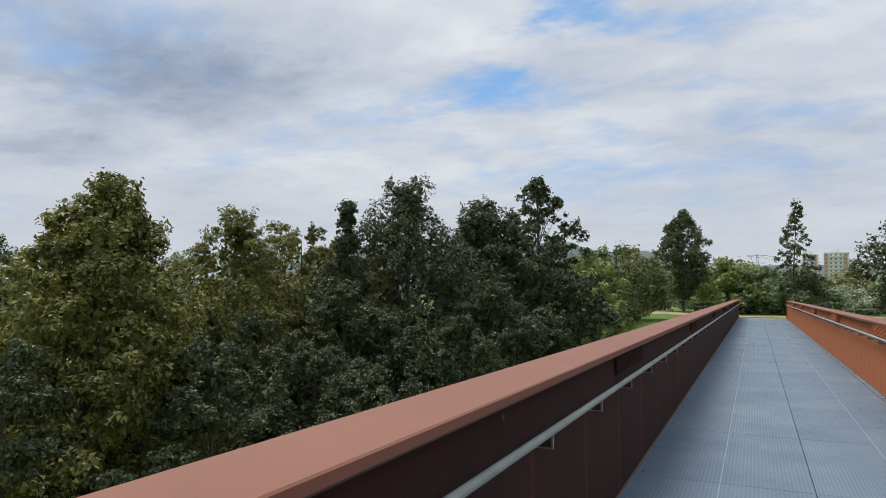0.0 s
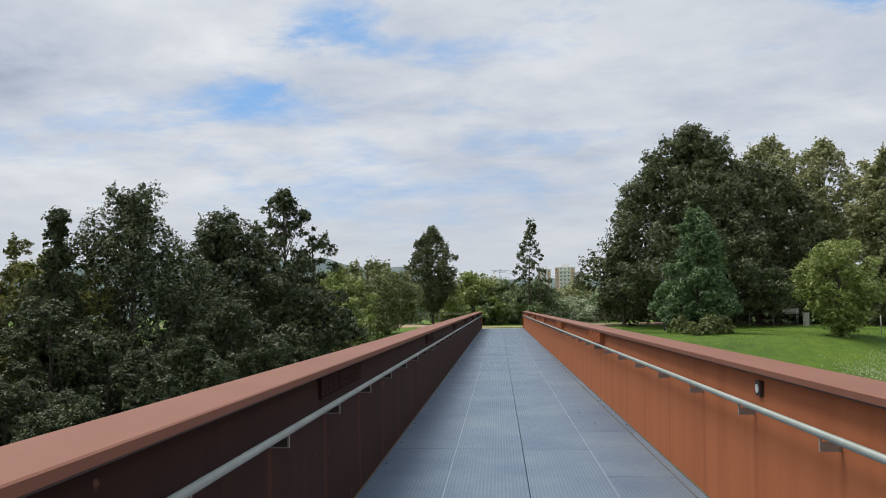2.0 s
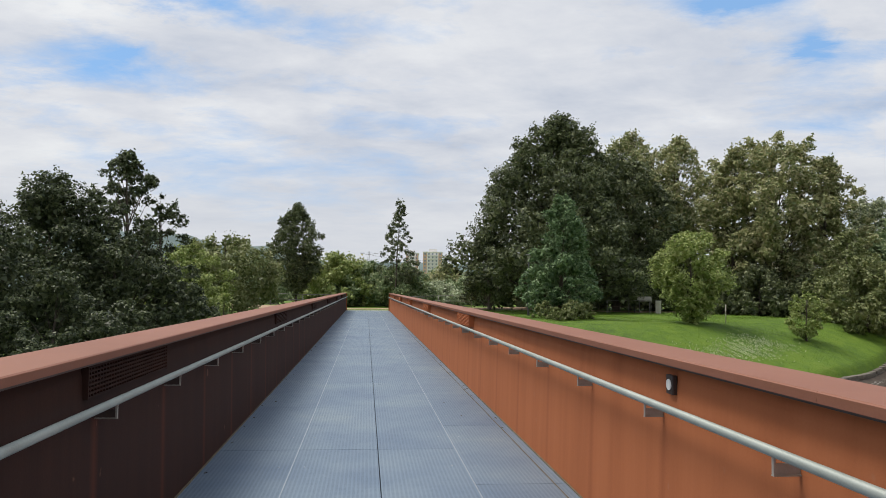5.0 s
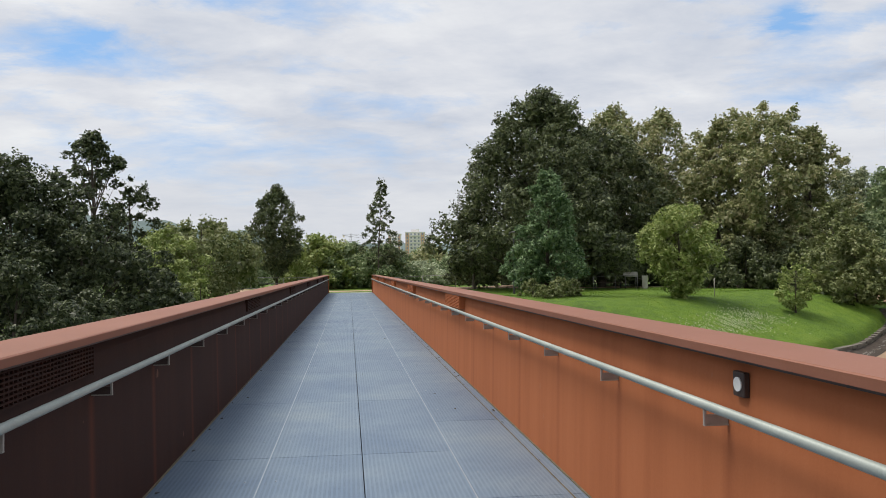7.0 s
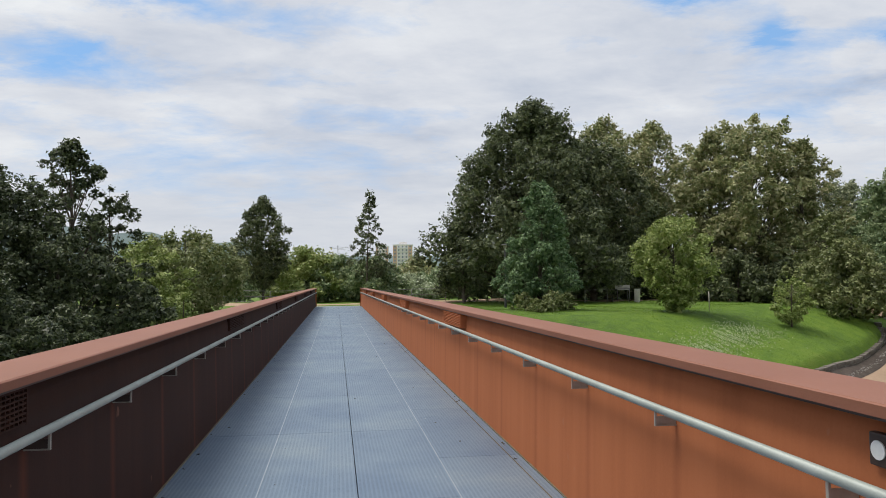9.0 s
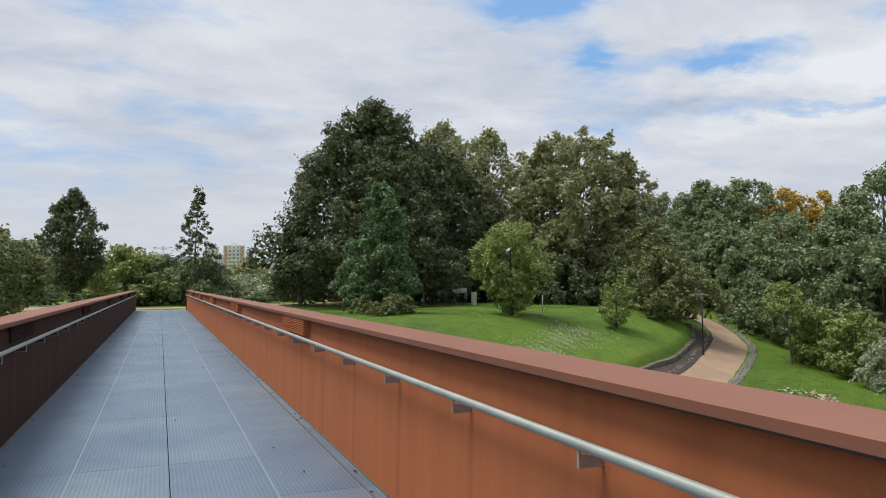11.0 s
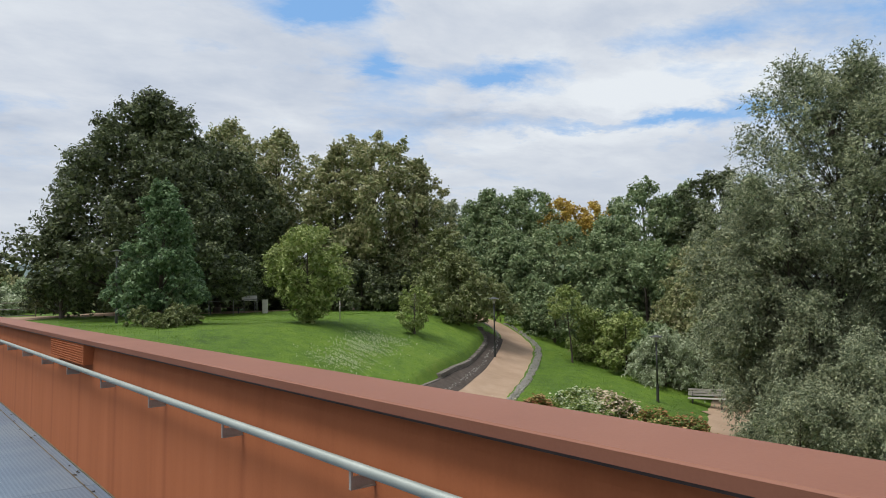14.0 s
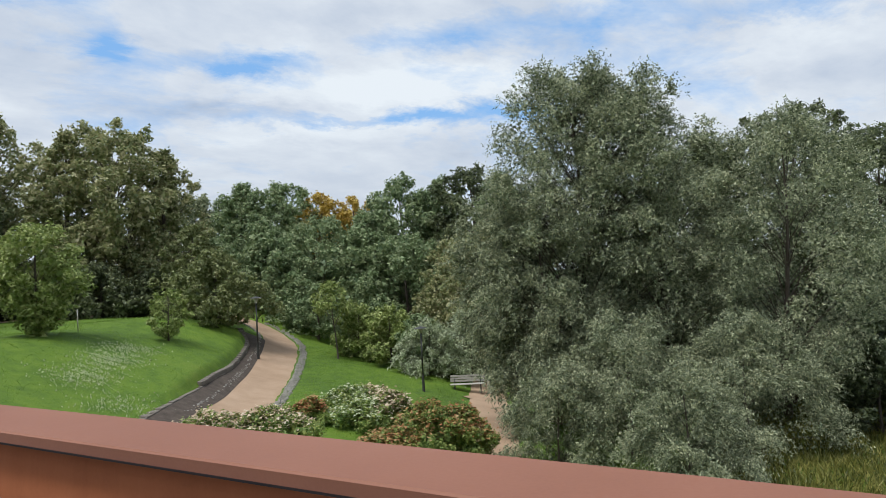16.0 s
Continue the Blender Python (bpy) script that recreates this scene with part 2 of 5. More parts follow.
MAT = {
    "paint_cap": surface("red_brown_paint", (0.220, 0.083, 0.046), (0.250, 0.097, 0.054), (0.278, 0.113, 0.066), 1.2, 0.6, 0, 0.08, 90),
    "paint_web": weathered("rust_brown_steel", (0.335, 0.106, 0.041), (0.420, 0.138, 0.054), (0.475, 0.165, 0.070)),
    # left web: the right web's steel, darkened in colour to stand in for shade
    "paint_web_shaded": weathered("dark_weathered_steel", (0.026, 0.0115, 0.009), (0.040, 0.017, 0.0115), (0.064, 0.026, 0.016)),
    "deck": grating(),
    "seam": surface("seam_steel", (0.34, 0.37, 0.41), (0.40, 0.43, 0.47), (0.46, 0.49, 0.52), 5, 0.45, 0.4, 0.05, 90),
    "dark": surface("dark_gap", (0.02, 0.02, 0.022), (0.03, 0.03, 0.032), (0.04, 0.04, 0.042), 4, 0.8, 0, 0.05, 60),
    "steel": surface("dull_greenish_steel", (0.28, 0.31, 0.285), (0.34, 0.375, 0.345), (0.41, 0.44, 0.41), 4, 0.55, 0.2, 0.05, 120),
    "bracket": surface("dull_bracket_steel", (0.27, 0.25, 0.22), (0.35, 0.33, 0.29), (0.43, 0.40, 0.36), 6, 0.5, 0.35, 0.05, 60),
    "rust_line": surface("rusty_residue", (0.07, 0.058, 0.04), (0.12, 0.10, 0.06), (0.19, 0.16, 0.10), 8, 0.9, 0, 0.3, 60),
    "rail_metal": surface("galvanised_fence", (0.16, 0.15, 0.14), (0.22, 0.21, 0.20), (0.28, 0.27, 0.26), 6, 0.6, 0.3, 0.05, 60),
    "lamp_metal": surface("dark_lamp_metal", (0.035, 0.035, 0.033), (0.05, 0.05, 0.048), (0.07, 0.068, 0.064), 6, 0.55, 0.2, 0.05, 60),
    "housing": surface("dark_brown_housing", (0.040, 0.026, 0.022), (0.056, 0.036, 0.030), (0.075, 0.048, 0.040), 6, 0.5, 0.1, 0.05, 60),
    "white": surface("white_lens", (0.72, 0.72, 0.70), (0.78, 0.78, 0.76), (0.82, 0.82, 0.80), 20, 0.3, 0, 0.02, 80),
    "bark": surface("bark", (0.05, 0.04, 0.03), (0.09, 0.07, 0.055), (0.14, 0.115, 0.09), 3, 0.9, 0, 0.7, 18, (1, 1, 0.25), 0.03),
    "grass": turf(),
    "gravel": surface("sandy_gravel", (0.30, 0.20, 0.125), (0.38, 0.26, 0.17), (0.45, 0.32, 0.22), 0.8, 0.9, 0, 0.4, 45, (1, 1, 1), 0.02),
    "stone": surface("grey_brown_stone", (0.11, 0.095, 0.08), (0.18, 0.155, 0.13), (0.27, 0.24, 0.205), 2.5, 0.9, 0, 0.6, 25, (1, 1, 1), 0.03),
    "soil": surface("dark_mulch", (0.040, 0.029, 0.022), (0.072, 0.054, 0.042), (0.120, 0.093, 0.072), 3, 0.95, 0, 0.7, 30, (1, 1, 1), 0.03),
    "cobble": surface("pale_cobble", (0.20, 0.185, 0.16), (0.30, 0.28, 0.25), (0.42, 0.39, 0.35), 3, 0.85, 0, 0.5, 30),
    "wood": surface("weathered_bench_wood", (0.30, 0.28, 0.245), (0.40, 0.375, 0.33), (0.50, 0.47, 0.42), 5, 0.75, 0, 0.3, 40, (1, 6, 6)),
    "wood_dark": surface("brown_bench_wood", (0.09, 0.06, 0.045), (0.13, 0.09, 0.065), (0.18, 0.125, 0.09), 5, 0.75, 0, 0.3, 40, (1, 6, 6)),
    "concrete": surface("pale_concrete", (0.36, 0.34, 0.28), (0.44, 0.42, 0.35), (0.50, 0.48, 0.41), 4, 0.85, 0, 0.3, 40),
    "plaster": surface("cream_facade", (0.76, 0.72, 0.70), (0.81, 0.77, 0.75), (0.85, 0.82, 0.80), 0.08, 0.9, 0, 0.1, 2),
    "plaster_red": surface("salmon_facade", (0.546, 0.351, 0.247), (0.650, 0.429, 0.312), (0.715, 0.494, 0.364), 0.08, 0.9, 0, 0.1, 2),
    "glass_far": surface("far_window_glass", (0.170, 0.204, 0.238), (0.255, 0.289, 0.340), (0.374, 0.425, 0.476), 0.3, 0.25, 0, 0.02, 2),
    # distance haze is painted in: blue-grey base colour for green woods
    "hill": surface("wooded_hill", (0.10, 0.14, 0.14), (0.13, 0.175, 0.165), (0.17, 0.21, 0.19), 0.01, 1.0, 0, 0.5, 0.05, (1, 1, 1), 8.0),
    "leaf_dark": leafy("dark_leaves", (0.044, 0.057, 0.028), (0.107, 0.132, 0.058), (0.233, 0.260, 0.123)),
    "leaf_thicket": leafy("dark_thicket_leaves", (0.026, 0.038, 0.017), (0.066, 0.088, 0.038), (0.175, 0.205, 0.095)),
    "leaf_deep": leafy("deep_green_leaves", (0.048, 0.096, 0.040), (0.131, 0.212, 0.092), (0.270, 0.372, 0.175)),
    "leaf_mid": leafy("green_leaves", (0.095, 0.148, 0.065), (0.217, 0.290, 0.131), (0.414, 0.463, 0.253)),
    "leaf_light": leafy("yellow_green_leaves", (0.134, 0.190, 0.045), (0.278, 0.342, 0.092), (0.467, 0.499, 0.204)),
    "leaf_khaki": leafy("khaki_leaves", (0.086, 0.113, 0.038), (0.191, 0.223, 0.077), (0.332, 0.339, 0.162)),
    "leaf_maple": leafy("yellowing_maple_leaves", (0.057, 0.068, 0.015), (0.164, 0.175, 0.036), (0.357, 0.325, 0.092)),
    "leaf_olive": leafy("olive_leaves", (0.139, 0.180, 0.072), (0.300, 0.316, 0.129), (0.546, 0.504, 0.298)),
    "leaf_willow": leafy("silver_green_leaves", (0.093, 0.124, 0.071), (0.256, 0.287, 0.172), (0.564, 0.576, 0.375)),
    "leaf_silver": leafy("pale_silver_leaves", (0.23, 0.27, 0.16), (0.42, 0.47, 0.30), (0.64, 0.68, 0.48)),
    "leaf_orange": leafy("autumn_leaves", (0.36, 0.235, 0.035), (0.54, 0.385, 0.07), (0.66, 0.51, 0.15)),
    "leaf_rose": leafy("rose_leaves", (0.10, 0.165, 0.04), (0.22, 0.31, 0.075), (0.45, 0.47, 0.15)),
    "petal_pale": leafy("pale_blossom", (0.483, 0.345, 0.230), (0.632, 0.506, 0.368), (0.759, 0.667, 0.529)),
    "petal_red": leafy("rusty_hips", (0.30, 0.12, 0.05), (0.42, 0.22, 0.09), (0.52, 0.36, 0.17)),
    "petal_white": leafy("white_clover", (0.42, 0.47, 0.28), (0.55, 0.59, 0.38), (0.68, 0.70, 0.50)),
    "blade": leafy("grass_blades", (0.090, 0.170, 0.010), (0.136, 0.236, 0.016), (0.21, 0.31, 0.036)),
    "leaf_fallen": leafy("fallen_leaf", (0.03, 0.025, 0.015), (0.06, 0.045, 0.02), (0.10, 0.07, 0.03)),
}


# ---- ground ----
def smooth(a, b, v):
    s = np.clip((v - a) / (b - a), 0.0, 1.0)
    return s * s * (3 - 2 * s)


def curve_points(knots, step=0.5):
    """A smooth line through the knots (Catmull-Rom), about one point a step."""
    k = [Vector(p).to_3d() for p in knots]
    k = [k[0] * 2 - k[1], *k, k[-1] * 2 - k[-2]]
    out = []
    for i in range(1, len(k) - 2):
        a, b, c, d = k[i - 1:i + 3]
        m = max(2, int((c - b).length / step))
        for j in range(m):
            t = j / m
            out.append(0.5 * (2 * b + (c - a) * t + (2 * a - 5 * b + 4 * c - d) * t * t + (3 * b - a - 3 * c + d) * t ** 3))
    out.append(k[-2])
    return [(p.x, p.y) for p in out]


PATH_MAIN = curve_points([(29, 52), (32.6, 46), (34.3, 41.0), (33.2, 37.6), (30.4, 34.6), (26.0, 30.9), (21.0, 27.0), (18.0, 25.1), (14.2, 23.0), (9.5, 20.5)])
PATH_LINK = curve_points([(34.2, 22.6), (33.2, 22.8), (32.2, 22.9)])
PATH_SIDE = curve_points([(38.5, 25.2), (33.4, 22.6), (29.3, 20.1), (22.7, 16.4), (18.5, 13.6), (12, 9)])
CUT = np.array(PATH_MAIN + PATH_SIDE + PATH_LINK)
WALL = curve_points([(30.3, 37.7), (28.2, 35.0), (24.2, 31.7), (21.6, 29.9), (19.4, 28.4), (17.1, 26.9), (15.0, 25.7)])
STEP = np.array(WALL)
HEAD = np.gradient(STEP, axis=0)
HEAD /= np.linalg.norm(HEAD, axis=1, keepdims=True)


def ground(x, y):
    x, y = np.asarray(x, float), np.asarray(y, float)
    u = y - 0.5 * np.maximum(x, 0) + 0.45 * np.minimum(x, 0) - 9.0 * smooth(1.0, -8.0, x)
    z = -3.0 * (1 - smooth(15, 28, u)) - 1.7 * (1 - smooth(3, 18, u))
    z = z + 0.10 * np.sin(x * 0.31 + 1.3) * np.cos(y * 0.27) + 0.05 * np.sin(x * 0.8) * np.sin(y * 0.7 + 2)
    d2 = np.min((x[..., None] - CUT[:, 0]) ** 2 + (y[..., None] - CUT[:, 1]) ** 2, axis=-1)
    k = np.argmin((x[..., None] - STEP[:, 0]) ** 2 + (y[..., None] - STEP[:, 1]) ** 2, axis=-1)
    side = (x - STEP[k, 0]) * -HEAD[k, 1] + (y - STEP[k, 1]) * HEAD[k, 0]
    along = k / (len(STEP) - 1)
    z = z - 0.3 * np.exp(-d2 / 3.5)
    z = z + 0.5 * smooth(0.1, -0.25, side) * smooth(-9.0, -2.0, side) * smooth(1.0, 0.7, along) * smooth(0.0, 0.12, along)
    z = z - 0.9 * smooth(4.5, 1.9, np.abs(x)) * smooth(50.5, 47.0, y)
    r = np.hypot(x, y)
    return z - 14.0 * smooth(75, 190, r) * smooth(-0.4, 0.3, y / np.maximum(r, 1))


def mesh_object(name, verts, faces, mat, parent=None, smooth_shade=False):
    me = bpy.data.meshes.new(name)
    me.from_pydata([tuple(v) for v in verts], [], [tuple(f) for f in faces])
    me.materials.append(mat)
    if smooth_shade:
        me.polygons.foreach_set("use_smooth", [True] * len(me.polygons))
    me.update()
    ob = new(name, me)
    ob.parent = parent
    return ob


def build_ground():
    radii = [0.0]
    while radii[-1] < 4500:
        radii.append(radii[-1] + (0.32 if 27 < radii[-1] < 48 else max(0.6, radii[-1] * 0.02)))
    turns = np.concatenate([np.arange(22, 48, 0.3), np.arange(48, 382, 1.2)])      # closer where the low wall steps the ground
    seg = len(turns)
    rr, aa = np.meshgrid(np.array(radii[1:]), np.radians(turns), indexing="ij")
    x, y = (rr * np.sin(aa)).ravel(), (rr * np.cos(aa)).ravel()
    z = ground(x, y)
    verts = [(0, 0, float(ground(0, 0)))] + list(zip(x.tolist(), y.tolist(), z.tolist()))
    faces = [(0, 1 + (k + 1) % seg, 1 + k) for k in range(seg)]
    for i in range(len(radii) - 2):
        for k in range(seg):
            a, b = 1 + i * seg + k, 1 + i * seg + (k + 1) % seg
            faces.append((a, b, b + seg, a + seg))
    ob = mesh_object("ground", verts, faces, MAT["grass"], None, True)
    tagged(ob, "green mown park lawn sloping beside the footbridge", "lawn", kind="structure")


build_ground()


def strip(name, line, width, lift, mat, label, category, offset=0.0):
    """A way laid on the ground along a line, with a thickness."""
    verts, faces = [], []
    across = 6
    for i, (x, y) in enumerate(line):
        a, b = line[max(0, i - 1)], line[min(len(line) - 1, i + 1)]
        d = Vector((b[0] - a[0], b[1] - a[1])).normalized()
        for k in range(across + 1):
            w = offset + width * (k / across - 0.5)
            if k in (0, across):
                w += 0.06 * math.sin(i * 1.7 + k)
            px, py = x - d.y * w, y + d.x * w
            drop = 0.12 if k in (0, across) else 0.0
            verts.append((px, py, float(ground(px, py)) + lift - drop))
    for i in range(len(line) - 1):
        for k in range(across):
            a = i * (across + 1) + k
            faces.append((a, a + 1, a + across + 2, a + across + 1))
    ob = mesh_object(name, verts, faces, mat, None, True)
    return tagged(ob, label, category, kind="structure")


strip("path", PATH_MAIN, 2.35, 0.06, MAT["gravel"], "sandy gravel footpath winding through the lawn", "footpath")
strip("path", PATH_LINK, 1.5, 0.058, MAT["gravel"], "short gravel spur beside the bench", "footpath")
strip("path", PATH_SIDE, 2.3, 0.065, MAT["gravel"], "sandy gravel footpath beside the willow", "footpath")
strip("plaza", curve_points([(-30, 58), (-12, 55.5), (0, 53.5), (12, 56.5), (20, 56.0), (34, 55.0)]), 4.5, 0.06, MAT["gravel"], "pale gravel way crossing beyond the bridge", "footpath")


# ---- bridge ----
def box_bm(bm, x0, x1, y0, y1, z0, z1):
    vs = [bm.verts.new(p) for p in ((x0, y0, z0), (x1, y0, z0), (x1, y1, z0), (x0, y1, z0), (x0, y0, z1), (x1, y0, z1), (x1, y1, z1), (x0, y1, z1))]
    for f in ((0, 3, 2, 1), (4, 5, 6, 7), (0, 1, 5, 4), (1, 2, 6, 5), (2, 3, 7, 6), (3, 0, 4, 7)):
        bm.faces.new([vs[i] for i in f])


def part(name, bm, mat, parent=None, label="", bevel=0.0):
    if bevel:
        bmesh.ops.bevel(bm, geom=bm.edges[:], offset=bevel, segments=2, affect="EDGES", profile=0.5)
    bmesh.ops.recalc_face_normals(bm, faces=bm.faces[:])
    me = bpy.data.meshes.new(name)
    bm.to_mesh(me)
    bm.free()
    me.materials.append(mat)
    ob = new(name, me)
    ob.parent = parent
    if label:
        tagged(ob, label)
    return ob


def box(name, b, mat, parent=None, label="", bevel=0.0):
    bm = bmesh.new()
    box_bm(bm, *b)
    return part(name, bm, mat, parent, label, bevel)


def rod_bm(bm, a, b, r, seg=10):
    a, b = Vector(a), Vector(b)
    m = Matrix.Translation((a + b) / 2) @ (b - a).to_track_quat("Z", "Y").to_matrix().to_4x4()
    bmesh.ops.create_cone(bm, cap_ends=True, segments=seg, radius1=r, radius2=r, depth=(b - a).length, matrix=m)


def rod(name, a, b, r, mat, parent=None, label="", seg=10):
    bm = bmesh.new()
    rod_bm(bm, a, b, r, seg)
    for f in bm.faces:
        f.smooth = len(f.verts) == 4
    return part(name, bm, mat, parent, label)


def extrude_profile(name, prof, y0, y1, mat, parent, label=""):
    """A closed outline in x and z drawn out along the bridge."""
    n = len(prof)
    verts = [(x, y0, z) for x, z in prof] + [(x, y1, z) for x, z in prof]
    faces = [(i, (i + 1) % n, n + (i + 1) % n, n + i) for i in range(n)]
    bm = bmesh.new()
    vs = [bm.verts.new(v) for v in verts]
    for f in faces:
        bm.faces.new([vs[i] for i in f])
    bm.faces.new(vs[:n])
    bm.faces.new(vs[n:][::-1])
    return part(name, bm, mat, parent, label)


HALF, Y0, Y1, CAP_Z = 1.5, -14.0, 49.4, 1.215
BRACKETS = [2.61 + 1.28 * k for k in range(-12, 37)]


def build_parapet(side):
    p = new("parapet")
    tagged(p, "rust-brown steel parapet girder along the footbridge" if side > 0 else "brown steel parapet girder along the footbridge, shade painted into its web", "parapet", "bridge parapets")

    def sx(x):
        return side * x

    web = [(1.5, -0.55), (1.5, 0.0), (1.517, 0.885), (1.522, 1.0), (1.528, 1.09), (1.545, CAP_Z - 0.044), (1.745, CAP_Z - 0.044), (1.745, -0.55)]
    # the left web's shade is in its base colour
    extrude_profile("web", [(sx(x), z) for x, z in web], Y0, Y1, MAT["paint_web" if side > 0 else "paint_web_shaded"], p)
    cap = [(1.435, CAP_Z - 0.043), (1.432, CAP_Z - 0.006), (1.44, CAP_Z), (1.775, CAP_Z), (1.783, CAP_Z - 0.006), (1.78, CAP_Z - 0.043)]
    y = Y0
    while y < Y1 - 0.1:
        e = min(y + 7.55, Y1)
        extrude_profile("cap_plate", [(sx(x), z) for x, z in cap], y, e - 0.0015, MAT["paint_cap"], p)
        y = e
    extrude_profile("drip_strip", [(sx(x), z) for x, z in ((1.441, CAP_Z - 0.053), (1.441, CAP_Z - 0.0435), (1.462, CAP_Z - 0.0435), (1.462, CAP_Z - 0.053))], Y0, Y1, MAT["housing"], p, "thin dark drip strip")
    extrude_profile("foot_flange", [(sx(x), z) for x, z in ((1.49, 0.0), (1.49, 0.008), (1.502, 0.012), (1.502, 0.0))], Y0, Y1, MAT["rust_line"], p, "dirty foot strip")
    box("end_plate", (*sorted((sx(1.44), sx(1.78))), Y1 + 0.001, Y1 + 0.03, -0.3, CAP_Z - 0.002), MAT["paint_web"], p)


def build_grille(side, y0, y1):
    """A louvred box under the cap, flush with the lower plate."""
    g = new("louvre_box")
    tagged(g, "rust-brown louvred box set under the parapet cap", "vent box", "louvre boxes")

    # left boxes take the left web's shade-darkened steel too
    def bx(name, x0, x1, a, b, z0, z1, mat="paint_web" if side > 0 else "paint_web_shaded"):
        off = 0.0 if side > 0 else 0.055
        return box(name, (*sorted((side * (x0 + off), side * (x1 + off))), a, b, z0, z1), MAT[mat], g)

    bx("back", 1.462, 1.585 if side < 0 else 1.645, y0 + 0.03, y1 - 0.03, 0.985, 1.165, "dark")
    bx("end_panel", 1.442, 1.59 if side < 0 else 1.648, y0, y0 + 0.012, 0.98, 1.168)
    bx("end_panel", 1.442, 1.59 if side < 0 else 1.648, y1 - 0.012, y1, 0.98, 1.168)
    for k in range(9):
        z = 0.982 + k * 0.0218
        bx("slat", 1.443, 1.461, y0 + 0.013, y1 - 0.013, z, z + 0.0085)
    k = y0 + 0.04
    while k < y1 - 0.03:
        bx("upright", 1.446, 1.460, k, k + 0.011, 0.985, 1.165)
        k += 0.042


def build_handrail(side):
    h = new("handrail")
    tagged(h, "round brushed-steel handrail on brackets along the parapet", "handrail", "handrails")
    rod("tube", (side * 1.412, Y0, 0.952), (side * 1.412, Y1 - 0.3, 0.952), 0.021, MAT["steel"], h, seg=18)
    plate, pin, gusset = bmesh.new(), bmesh.new(), bmesh.new()
    reach = 1.515
    box_bm(plate, *sorted((side * 1.404, side * reach)), -0.009, 0.009, 0.862, 0.868)
    box_bm(pin, *sorted((side * 1.404, side * 1.414)), -0.007, 0.007, 0.8682, 0.938)
    box_bm(gusset, *sorted((side * 1.4142, side * reach)), -0.003, 0.003, 0.8682, 0.910)
    first = part("bracket", plate, MAT["bracket"], h)
    stem = part("stem", pin, MAT["bracket"], first)
    # left gussets borrow the dark housing colour in place of shade
    web = part("gusset", gusset, MAT["bracket" if side > 0 else "housing"], first)
    first.location.y = BRACKETS[0]
    for y in BRACKETS[1:]:
        b = new("bracket", first.data)
        b.parent, b.location.y = h, y
        for piece in (stem, web):
            c = new(piece.name.split(".")[0], piece.data)
            c.parent = b


def build_light(y, side=1):
    """A small box lamp with a round white lens on the upper plate."""
    g = new("parapet_light")
    tagged(g, "small dark brown box light with a round white lens", "wall light", "parapet lights")
    x = side * 1.497
    box("housing", (*sorted((x, side * 1.5255)), y - 0.043, y + 0.043, 1.004, 1.108), MAT["housing"], g, bevel=0.005)
    bm = bmesh.new()
    bmesh.ops.create_cone(bm, cap_ends=True, segments=28, radius1=0.030, radius2=0.029, depth=0.008, matrix=pose(x - side * 0.001, y, 1.056, 0, 90))
    part("lens", bm, MAT["white"], g, "round white lens")


for side in (-1, 1):
    build_parapet(side)
    build_handrail(side)
for k in range(6):
    build_grille(-1, 2.45 + 7.55 * k, 3.88 + 7.55 * k)
for k in range(5):
    build_grille(1, 9.8 + 7.55 * k, 11.3 + 7.55 * k)
for k in range(-1, 3):
    build_light(2.49 + 15.1 * k)

deck = box("bridge_deck", (-1.498, 1.498, Y0, Y1, -0.3, -0.045), MAT["dark"])
tagged(deck, "grey metal grating deck of a footbridge", "bridge deck", kind="structure")
abutment = box("abutment", (-1.7, 1.7, Y1 + 0.032, 52.0, -1.2, 0.0), MAT["concrete"])
tagged(abutment, "pale concrete slab at the bridge's end", "abutment", kind="structure")

# ---- trees ----
def tube_mesh(paths, sides=6):
    """Verts and faces of tapered limbs; a path is a list of (point, radius)."""
    verts, faces = [], []
    for path in paths:
        base = len(verts)
        for i, (p, r) in enumerate(path):
            d = (path[min(i + 1, len(path) - 1)][0] - path[max(i - 1, 0)][0]).normalized()
            u = d.orthogonal().normalized()
            v = d.cross(u)
            for k in range(sides):
                a = 2 * math.pi * k / sides
                verts.append(p + (u * math.cos(a) + v * math.sin(a)) * r)
        for i in range(len(path) - 1):
            for k in range(sides):
                a, b = base + i * sides + k, base + i * sides + (k + 1) % sides
                faces.append((a, b, b + sides, a + sides))
    return verts, faces


def leaf_mesh(name, centers, normals, axes, length, width, mat, parent):
    """Pointed leaves, one blade each, bent off their plane at the tip."""
    n = len(centers)
    side = np.cross(normals, axes)
    side /= np.linalg.norm(side, axis=1, keepdims=True) + 1e-9
    ln, wd = length[:, None], width[:, None]
    v = np.empty((n, 3, 3), np.float32)
    v[:, 0] = centers - axes * ln * 0.5 + side * wd * 0.42
    v[:, 1] = centers - axes * ln * 0.28 - side * wd * 0.58
    v[:, 2] = centers + axes * ln * 0.5 - normals * ln * 0.12
    me = bpy.data.meshes.new(name)
    me.vertices.add(n * 3)
    me.vertices.foreach_set("co", v.reshape(-1))
    me.loops.add(n * 3)
    me.loops.foreach_set("vertex_index", np.arange(n * 3, dtype=np.int32))
    me.polygons.add(n)
    me.polygons.foreach_set("loop_start", np.arange(n, dtype=np.int32) * 3)
    me.polygons.foreach_set("loop_total", np.full(n, 3, np.int32))
    me.materials.append(mat)
    me.update(calc_edges=True)
    ob = new(name, me)
    ob.parent = parent
    return ob


